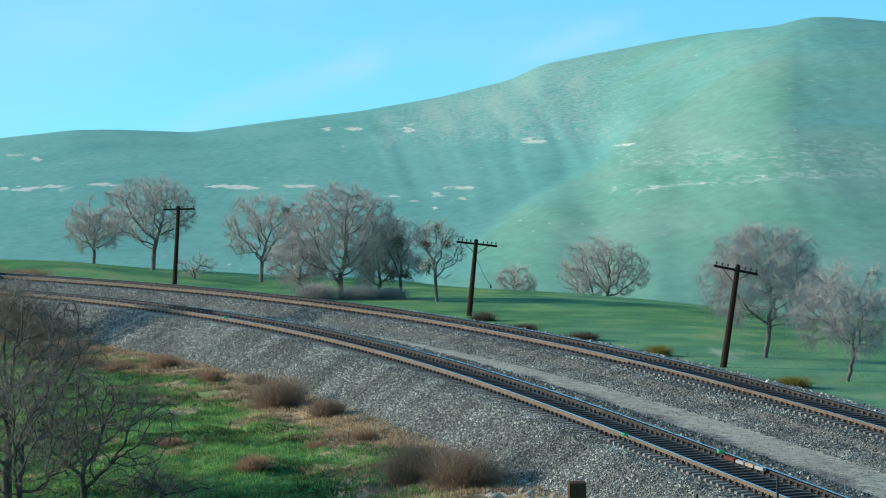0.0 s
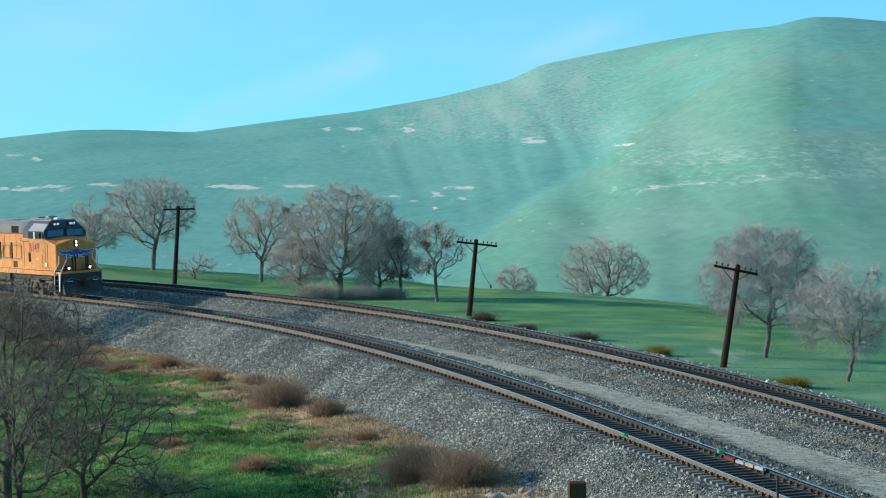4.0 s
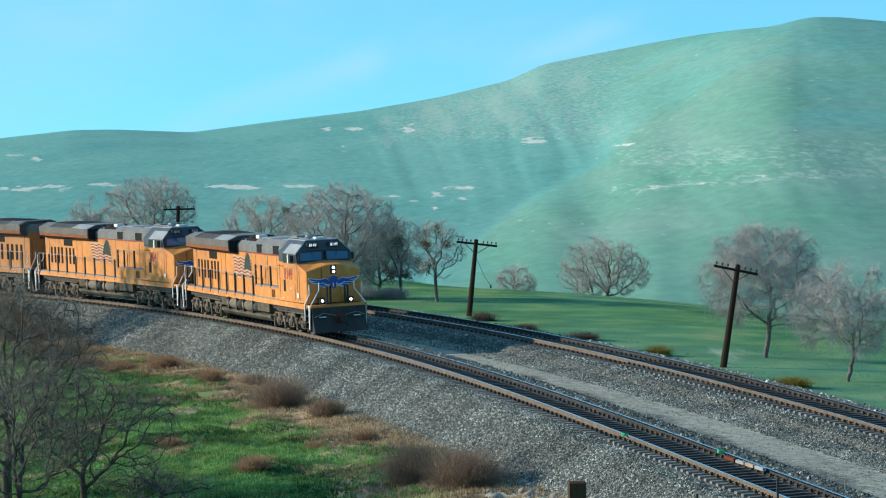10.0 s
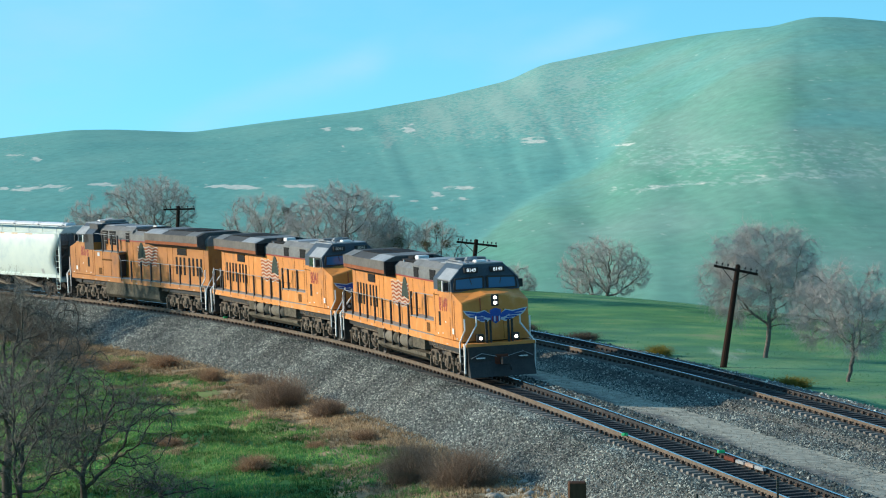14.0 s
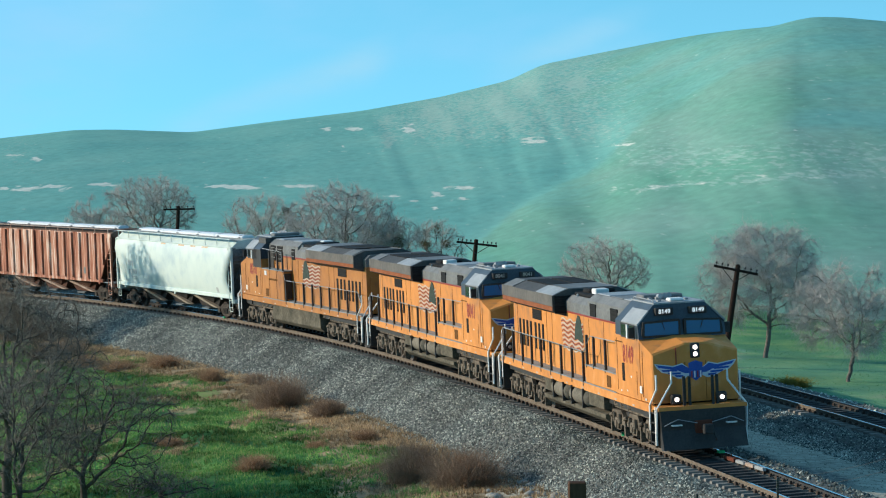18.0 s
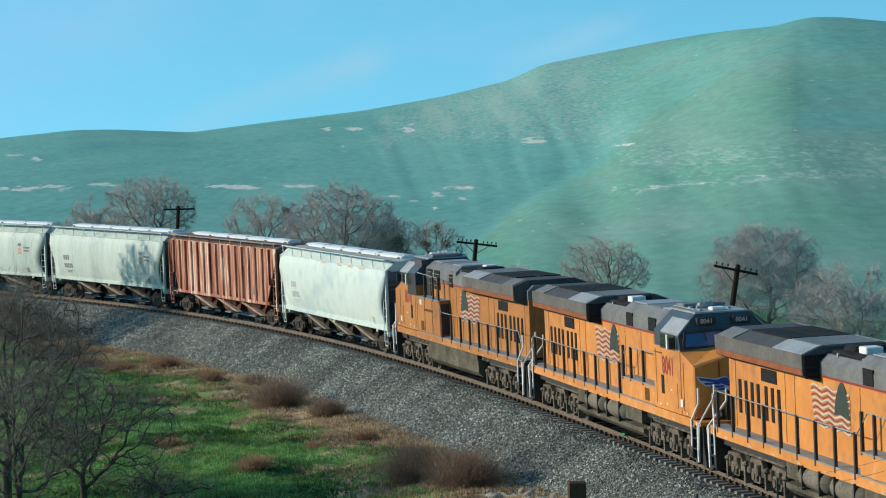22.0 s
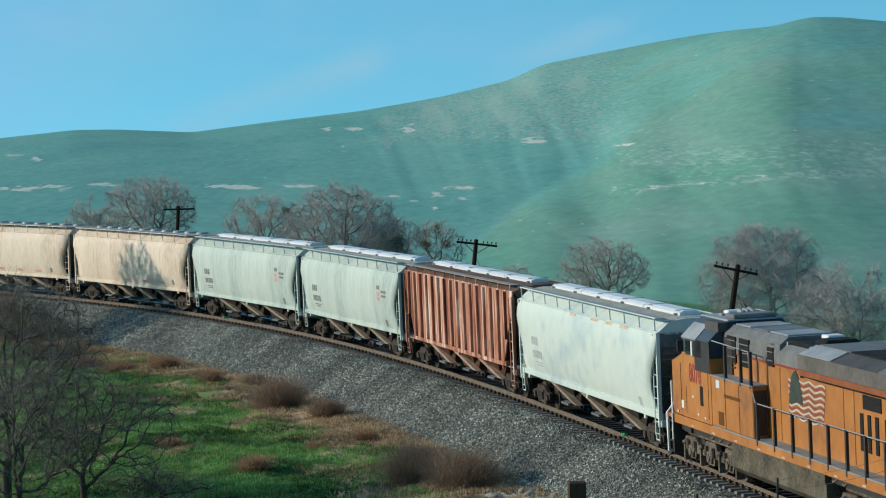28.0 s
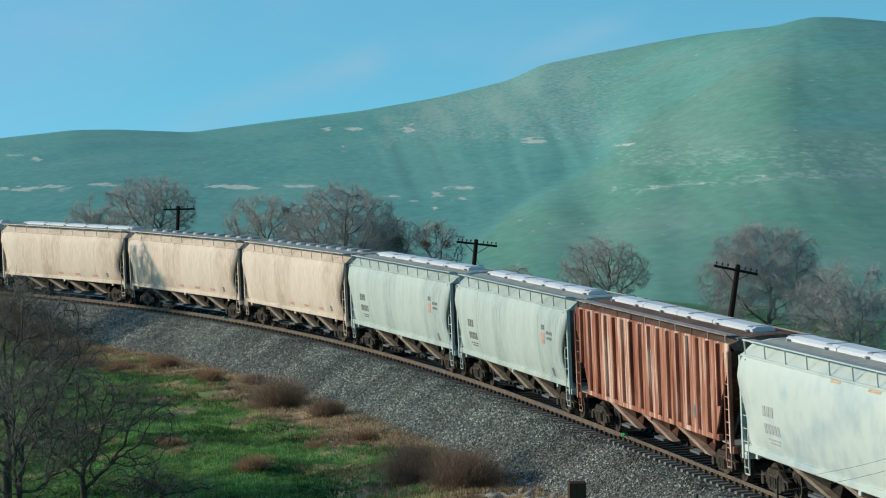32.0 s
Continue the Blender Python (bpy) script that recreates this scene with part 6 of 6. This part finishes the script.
# ---- covered hopper cars ----
def hopper(length, label, paint, kind, bays, marks, hatch, group="hopper cars of the train"):
    e = tagged(new("hopper_car"), label, "hopper car", group)
    h = length / 2 - 0.55
    ribbed = kind == "ribbed"
    # side sheets: the outline narrows towards the bottom at both ends
    levels = [(1.30, 1.32), (1.42, 1.37), (1.55, 1.42), (1.8, 1.48), (2.1, 1.53), (2.45, 1.565), (2.8, 1.585), (3.1, 1.587), (3.4, 1.575), (3.65, 1.54), (3.85, 1.50), (4.02, 1.40)] if not ribbed else [(1.42, 1.46), (1.6, 1.46), (2.6, 1.46), (3.6, 1.46), (4.0, 1.46), (4.22, 1.45)]

    def reach(z):
        if not ribbed:
            # the sheet is cut back in a curve beside the ladders
            return h - 0.02 - 0.65 * math.sin(math.pi * min(max((3.35 - z) / 2.35, 0.0), 1.0)) ** 1.1
        if z > 3.55:
            return h
        return h - 0.25 - 1.25 * (3.55 - z) / 2.2
    for sy in (-1, 1):
        bm = bmesh.new()
        n = 22
        rows = []
        for z, w in levels:
            r = reach(z)
            rows.append([bm.verts.new((-r + 2 * r * i / n, sy * w, z)) for i in range(n + 1)])
        inner = []
        for z, w in levels:
            r = reach(z)
            inner.append([bm.verts.new((-r + 2 * r * i / n, sy * (w - 0.06), z)) for i in range(n + 1)])
        fs = []
        for grid, s in ((rows, 1), (inner, -1)):
            for a, b in zip(grid, grid[1:]):
                for i in range(n):
                    q = (a[i], a[i + 1], b[i + 1], b[i])
                    fs.append(bm.faces.new(q if s * sy < 0 else q[::-1]))
        for i in (0, n):
            for k in range(len(levels) - 1):
                fs.append(bm.faces.new((rows[k][i], rows[k + 1][i], inner[k + 1][i], inner[k][i])))
        bmesh.ops.recalc_face_normals(bm, faces=fs)
        part("side_sheet", bm, paint, e, smooth_faces=not ribbed)
        if ribbed:
            for k in range(16):
                x = -h + 0.95 + (2 * h - 1.9) * k / 15
                z0 = 1.42 if abs(x) < reach(1.42) else 1.42 + (abs(x) - reach(1.42)) * 2.2 / 1.25
                part("rib", boxes((x - 0.07, x + 0.07, sy * 1.57, sy * 1.44, min(z0, 3.3), 4.20), bevel=0.015), paint, e)
        else:
            for k in (2, 4, 7) if paint is not M_WHITECAR else ():
                x = -h + 2 * h * k / 9
                if abs(x) < reach(1.6):
                    pts = [(x, sy * (w + 0.003), z) for z, w in levels]
                    part("weld_seam", pipe(pts, 0.005, 4), paint, e)
        part("side_sill", boxes((-reach(1.42) - 0.2, reach(1.42) + 0.2, sy * 1.46, sy * 1.30, 1.22, 1.42), bevel=0.02), paint, e)
        chord = 4.17 if ribbed else 3.99
        part("top_chord", boxes((-h, h, sy * 1.455, sy * 1.36, chord, chord + 0.07), bevel=0.02), paint, e)
        # running board with its supports
        lift = 0.0 if sy < 0 else -0.20
        part("running_board", boxes((-h + 0.2, h - 0.2, sy * 1.36, sy * 1.10, 4.46 + lift, 4.48 + lift)), M_GALV, e, "galvanised grating walkway")
        part("board_edge", boxes((-h + 0.2, h - 0.2, sy * 1.44, sy * 1.41, 4.46 + lift, 4.50 + lift)), paint if not ribbed else M_RUSTLIGHT, e)
        for k in range(11):
            x = -h + 0.35 + (2 * h - 0.7) * k / 10
            part("board_support", pipe([(x, sy * 1.41, 4.06), (x, sy * 1.43, 4.46 + lift)], 0.024, 5), paint, e)
        for x in (-h + 1.3, h - 1.6, 0.4):
            part("lug", boxes((x - 0.09, x + 0.09, sy * 1.50, sy * 1.44, 1.12, 1.24)), paint, e)
    # roof, end sheets and slope sheets
    eave = 4.22 if ribbed else 4.03
    ring = [(-1.42, eave), (-1.02, 4.37), (-0.5, 4.44), (0.5, 4.44), (1.02, 4.37), (1.42, eave), (1.2, 3.95), (-1.2, 3.95)]
    part("roof", loft([[(x, y, z) for y, z in ring] for x in (-h, h)]), M_RUSTROOF if ribbed else paint, e)
    deck = [(-0.96, 4.388), (-0.5, 4.452), (0.5, 4.452), (0.96, 4.388), (0.9, 4.36), (-0.9, 4.36)]
    part("roof_deck", loft([[(x, y, z) for y, z in deck] for x in (-h + 0.25, h - 0.25)]), M_RUSTROOF if ribbed else M_DUSTROOF, e, "dusty steel roof deck")
    for way in (-1, 1):
        sl = prism([(way * (h - 0.05), 3.98), (way * (h - 0.12), 3.3), (way * (h - 3.0), 1.15), (way * (h - 3.1), 1.3), (way * (h - 0.3), 3.98)], -1.36, 1.36)
        # slope sheets and end frames are coloured with the shade they stand in
        part("slope_sheet", sl, M_CARDARK if not ribbed else M_RUSTSHADE, e)
        part("end_frame", boxes((way * (h - 0.12), way * h, -1.40, 1.40, 3.55, 4.02)), M_CARDARK if not ribbed else M_RUSTSHADE, e)
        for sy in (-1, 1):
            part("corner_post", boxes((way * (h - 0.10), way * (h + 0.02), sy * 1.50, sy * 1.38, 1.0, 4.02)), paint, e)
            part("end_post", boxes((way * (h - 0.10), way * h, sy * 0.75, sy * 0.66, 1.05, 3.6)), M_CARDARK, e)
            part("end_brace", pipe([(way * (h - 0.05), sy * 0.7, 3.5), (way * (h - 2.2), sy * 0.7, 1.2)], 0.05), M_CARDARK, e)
            lad = bmesh.new()
            for z in np.arange(0.75, 3.9, 0.38):
                rod(lad, (way * (h - 0.06), sy * 1.46, z), (way * (h - 0.50), sy * 1.46, z), 0.016, seg=5)
            rod(lad, (way * (h - 0.50), sy * 1.47, 0.7), (way * (h - 0.50), sy * 1.47, 3.95), 0.022, seg=5)
            part("ladder", lad, paint, e)
            part("stirrup", pipe([(way * (h - 0.1), sy * 1.45, 1.0), (way * (h - 0.1), sy * 1.45, 0.55), (way * (h - 0.5), sy * 1.45, 0.55), (way * (h - 0.5), sy * 1.45, 1.0)], 0.022, 5), paint, e)
        for z in np.arange(1.5, 3.7, 0.55):
            part("end_rung", pipe([(way * (h + 0.03), -1.3, z), (way * (h + 0.03), -0.75, z)], 0.016, 5), M_CARDARK, e)
        part("end_sill", boxes((way * (h - 0.25), way * (h + 0.1), -1.45, 1.45, 0.98, 1.20), bevel=0.02), paint, e)
        part("end_platform", boxes((way * (h - 1.4), way * (h + 0.08), -1.35, 1.35, 1.20, 1.24)), M_GALV, e)
        part("end_walkway", boxes((way * (h - 0.3), way * (h - 0.02), -1.15, 1.15, 4.36, 4.40)), M_GALV, e)
        coupler(e, way * (h + 0.10), way)
    part("brake_wheel", rod(bmesh.new(), (h + 0.10, 0.55, 2.4), (h + 0.14, 0.55, 2.4), 0.26, seg=16), M_CARDARK, e)
    part("air_tank", rod(bmesh.new(), (-h + 0.5, -0.4, 1.5), (-h + 1.4, -0.4, 1.5), 0.2, seg=12), M_CARDARK, e)
    part("centre_sill", boxes((-h, h, -0.3, 0.3, 0.72, 1.05)), M_CARDARK, e)
    # discharge bays
    span = 2 * (h - 2.9)
    for k in range(bays):
        x = -span / 2 + span * (k + 0.5) / bays
        half = span / bays / 2
        ring0 = [(x - half, -1.34), (x + half, -1.34), (x + half, 1.34), (x - half, 1.34)]
        ring1 = [(x - 0.36, -0.80), (x + 0.36, -0.80), (x + 0.36, 0.80), (x - 0.36, 0.80)]
        # the bay's dark colour holds the shade under the car
        bay = part("discharge_bay", loft([[(a, b, 1.34) for a, b in ring0], [(a, b, 0.52) for a, b in ring1]]), M_BAYSHADE if not ribbed else M_RUSTSHADE, e, "sloped discharge hopper, coloured dark for the shade under the car")
        # the paler slope edges have sunlight put into their colour
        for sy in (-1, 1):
            part("slope_edge", prism([(x - half - 0.55, 1.30), (x - half + 0.20, 1.30), (x + half + 0.05, 0.58), (x + half - 0.50, 0.58)], sy * 1.22, sy * 0.98), M_BAY if not ribbed else M_RUSTLIGHT, bay, "edge of the slope sheet, coloured as sunlit")
        # dark plate added to fill the shade between the bays
        part("bay_shade_plate", prism([(x - half, 1.30), (x + half, 1.30), (x + half * 0.75, 0.56), (x - half * 0.45, 0.56)], -0.95, 0.95), M_BAYSHADE if not ribbed else M_RUSTSHADE, bay)
        part("outlet_gate", boxes((x - 0.45, x + 0.45, -1.0, 1.0, 0.40, 0.52), (x - 0.5, x + 0.5, -1.12, -1.0, 0.42, 0.5)), M_CARDARK, bay)
    # roof hatch
    if hatch == "trough":
        prof = [(-0.36, 4.42), (-0.36, 4.54), (-0.22, 4.61), (0.22, 4.61), (0.36, 4.54), (0.36, 4.42)]
        for a, b in ((-h + 1.0, -h + 1.0 + (2 * h - 2) * 0.25), (-h + 1.0 + (2 * h - 2) * 0.255, -0.03), (0.03, h - 1.0 - (2 * h - 2) * 0.255), (h - 1.0 - (2 * h - 2) * 0.25, h - 1.0)):
            part("hatch_cover", loft([[(x, y, z) for y, z in prof] for x in (a, b)]), M_HATCH, e, "clean white trough hatch cover")
        for k in range(6):
            x = -h + 1.3 + (2 * h - 2.6) * k / 5
            part("hatch_bar", boxes((x - 0.025, x + 0.025, -0.40, 0.40, 4.60, 4.625), (x - 0.06, x + 0.06, -0.47, -0.38, 4.4, 4.52)), M_GALV, e)
    else:
        for k in range(10):
            x = -h + 1.2 + (2 * h - 2.4) * k / 9
            part("hatch_lid", rod(bmesh.new(), (x, 0.0, 4.44), (x, 0.0, 4.56), 0.38, 0.33, seg=14), M_GALV, e, "round grey hatch lid")
        part("roof_walk", boxes((-h + 0.3, h - 0.3, -1.0, -0.55, 4.42, 4.46)), M_GALV, e)
    # markings as plain bars, in the plane of the sheet
    for x, z, w, hh, m in marks:
        for sy in (-1, 1):
            rings = []
            for zz in (z - hh / 2, z + hh / 2):
                y = float(np.interp(zz, [l[0] for l in levels], [l[1] for l in levels]))
                rings.append([(x * -sy - w / 2, sy * (y + 0.012), zz), (x * -sy + w / 2, sy * (y + 0.012), zz), (x * -sy + w / 2, sy * (y - 0.03), zz), (x * -sy - w / 2, sy * (y - 0.03), zz)])
            part("marking_bar", loft(rings), m, e)
    truck(e, length / 2 - 2.35, False)
    truck(e, -length / 2 + 2.35, False)
    return e


CUTS = [0.0, 22.2, 44.4, 66.6, 85.8, 104.4, 122.2, 140.5, 158.9, 177.3, 195.7, 214.1]
TRAIN = []
for i, (num, txt) in enumerate((("8149", "yellow and grey diesel locomotive with lit headlights, leading the train"), ("8041", "yellow and grey diesel locomotive with unlit lamps, second in the train"),
                                ("8078", "dusty yellow and grey diesel locomotive, turned backwards before the hopper cars"))):
    TRAIN.append((build_locomotive(num, txt, i == 2), i * 22.2 + 11.1, 7.0, i == 2))


def data_marks(h, m, red):
    """Reporting marks and small data as bars: x counts towards the front on the right side."""
    out = [(-h + 2.3 + 0.32 * k, 2.62, 0.22, 0.30, m) for k in range(3)] + [(-h + 2.3 + 0.27 * k, 2.12, 0.19, 0.28, m) for k in range(5)]
    out += [(-h + 2.9, 1.82, 1.0, 0.05, m), (-h + 2.9, 1.72, 0.8, 0.05, m), (h - 2.2, 1.62, 0.3, 0.3, m)]
    if red:
        out += [(h - 3.0, 3.22, 0.42, 0.18, m), (h - 3.0, 2.92, 0.42, 0.20, M_PINK), (h - 3.0, 2.70, 0.36, 0.18, M_PINK), (h - 2.15, 3.05, 0.75, 0.12, m), (h - 2.15, 2.85, 0.65, 0.10, m)]
    return out


_specs = [
    ("white covered hopper car with faint rust streaks along its top", M_WHITECAR, "smooth", 3, True, False, "trough"),
    ("rusty red-brown ribbed covered hopper car with pale peeling streaks", M_RUST, "ribbed", 3, None, False, "trough"),
    ("pale grey covered hopper car with red and black marks", M_GREYCAR, "smooth", 3, True, True, "trough"),
    ("pale grey covered hopper car with faded marks and streaks", M_GREYCAR, "smooth", 3, True, True, "trough"),
    ("dirty cream covered hopper car with round roof hatches", M_CREAM, "smooth", 4, None, False, "lids"),
    ("dirty cream covered hopper car with a faded red lower edge", M_CREAM, "smooth", 4, None, False, "lids"),
    ("dirty cream covered hopper car with a white trough hatch", M_CREAM, "smooth", 4, None, False, "trough"),
    ("pale grey covered hopper car at the end of the row", M_GREYCAR, "smooth", 3, True, True, "trough")]
for (a, b), (txt, paint, kind, bays, mk, red, hatch) in zip(zip(CUTS[3:], CUTS[4:]), _specs):
    length = b - a
    h = length / 2 - 0.55
    marks = data_marks(h, M_MARKFAINT if paint is M_WHITECAR else M_MARK, red) if mk else ([(0.6, 3.2, 0.25, 0.5, M_PALESTREAK), (5.2, 1.9, 0.25, 0.4, M_MARK), (5.6, 1.9, 0.2, 0.35, M_MARK)] if kind == "ribbed" else [(h - 2.3, 1.72, 0.28, 0.26, M_MARK)] + [(h - 4.0 - 2.4 * k, 1.62, 0.7, 0.14, M_PINK) for k in range(3)])
    if paint is M_WHITECAR:
        marks += [(x, 3.94, w, 0.07, M_STAIN) for x, w in ((-1.2, 0.7), (1.6, 0.9), (3.4, 0.8), (5.2, 0.9))]
    TRAIN.append((hopper(length, txt, paint, kind, bays, marks, hatch), (a + b) / 2, length / 2 - 2.35, False))


# ---- ties and rail clips, one by one ----
_tie_v = [(-0.14, -1.3, -0.22), (0.14, -1.3, -0.22), (0.14, 1.3, -0.22), (-0.14, 1.3, -0.22), (-0.11, -1.28, 0), (0.11, -1.28, 0), (0.11, 1.28, 0), (-0.11, 1.28, 0)]
TIE = bpy.data.meshes.new("tie")
TIE.from_pydata(_tie_v, [], [(4, 5, 6, 7), (0, 1, 5, 4), (1, 2, 6, 5), (2, 3, 7, 6), (3, 0, 4, 7)])
TIE.materials.append(M_TIE)
CLIP = bpy.data.meshes.new("clip")
CLIP.from_pydata([(-0.08, -0.05, 0), (0.08, -0.05, 0), (0.08, 0.05, 0), (-0.08, 0.05, 0), (-0.06, -0.03, 0.10), (0.06, -0.03, 0.10), (0.06, 0.03, 0.10), (-0.06, 0.03, 0.10)], [],
                 [(4, 5, 6, 7), (0, 1, 5, 4), (1, 2, 6, 5), (2, 3, 7, 6), (3, 0, 4, 7)])
CLIP.materials.append(M_CLIP)
for far, s0, s1 in ((False, -128.0, 14.0), (True, -122.0, -8.0)):
    CV, CF = [], []
    count = 0
    s = s0
    while s < s1:
        th = float(np.interp(s, S_TAB, TH_TAB))
        c = CANT_FAR if far else CANT
        m = Matrix.Translation(line_at(s, 0, -0.185 - (0.06 if s < (-45 if far else -14) else 0.0), far)) @ Matrix.Rotation(th + random.uniform(-0.008, 0.008), 4, "Z") @ Matrix.Rotation(c, 4, "X")
        tie = new("tie", TIE)
        tie.parent = BEDS[far]
        tie.matrix_basis = m
        for lat in (-0.87, -0.64, 0.64, 0.87):
            k = len(CV)
            for v in CLIP.vertices:
                CV.append(m @ (v.co + Vector((0, -lat, 0.0))))
            CF += [tuple(k + i for i in p.vertices) for p in CLIP.polygons]
        s += 0.61 / (1 + (float(far_off(s)) * 0.006 if far else 0))
    clips = raw("rail_clips", CV, CF, M_CLIP)
    clips.parent = BEDS[far]
    tagged(clips, kind="stuff")


# ---- what moves ----
def front_at(t):
    d = t - 19.0
    return 6.696 * d - 0.00065 * d * d - 0.0000668 * d ** 3


def on_track(s, half, flip):
    """The pose of a vehicle whose trucks stand at s plus and minus half."""
    a, b = Vector(line_at(s + half)), Vector(line_at(s - half))
    f = (a - b).normalized() * (-1 if flip else 1)
    left = Vector((0, 0, 1)).cross(f).normalized()
    up = f.cross(left)
    c = -CANT if flip else CANT
    y, z = left * math.cos(c) + up * math.sin(c), up * math.cos(c) - left * math.sin(c)
    m = Matrix((f, y, z)).transposed().to_4x4()
    m.translation = (a + b) / 2
    return m


def motions():
    times = [k * 0.5 for k in range(65)]
    for thing, behind, half, flip in TRAIN:
        walk(thing, [(t, on_track(front_at(t) - behind, half, flip)) for t in times])
    # the wheels roll
    turning = {thing: -1 if flip else 1 for thing, _, _, flip in TRAIN}
    ticks = [k * 0.1 for k in range(321)]
    for axle, dx, r in AXLES:
        way = turning[axle.parent.parent]
        walk(axle, [(t, pose(dx, 0, r) @ Matrix.Rotation(way * front_at(t) / r, 4, "Y")) for t in ticks])


motions()
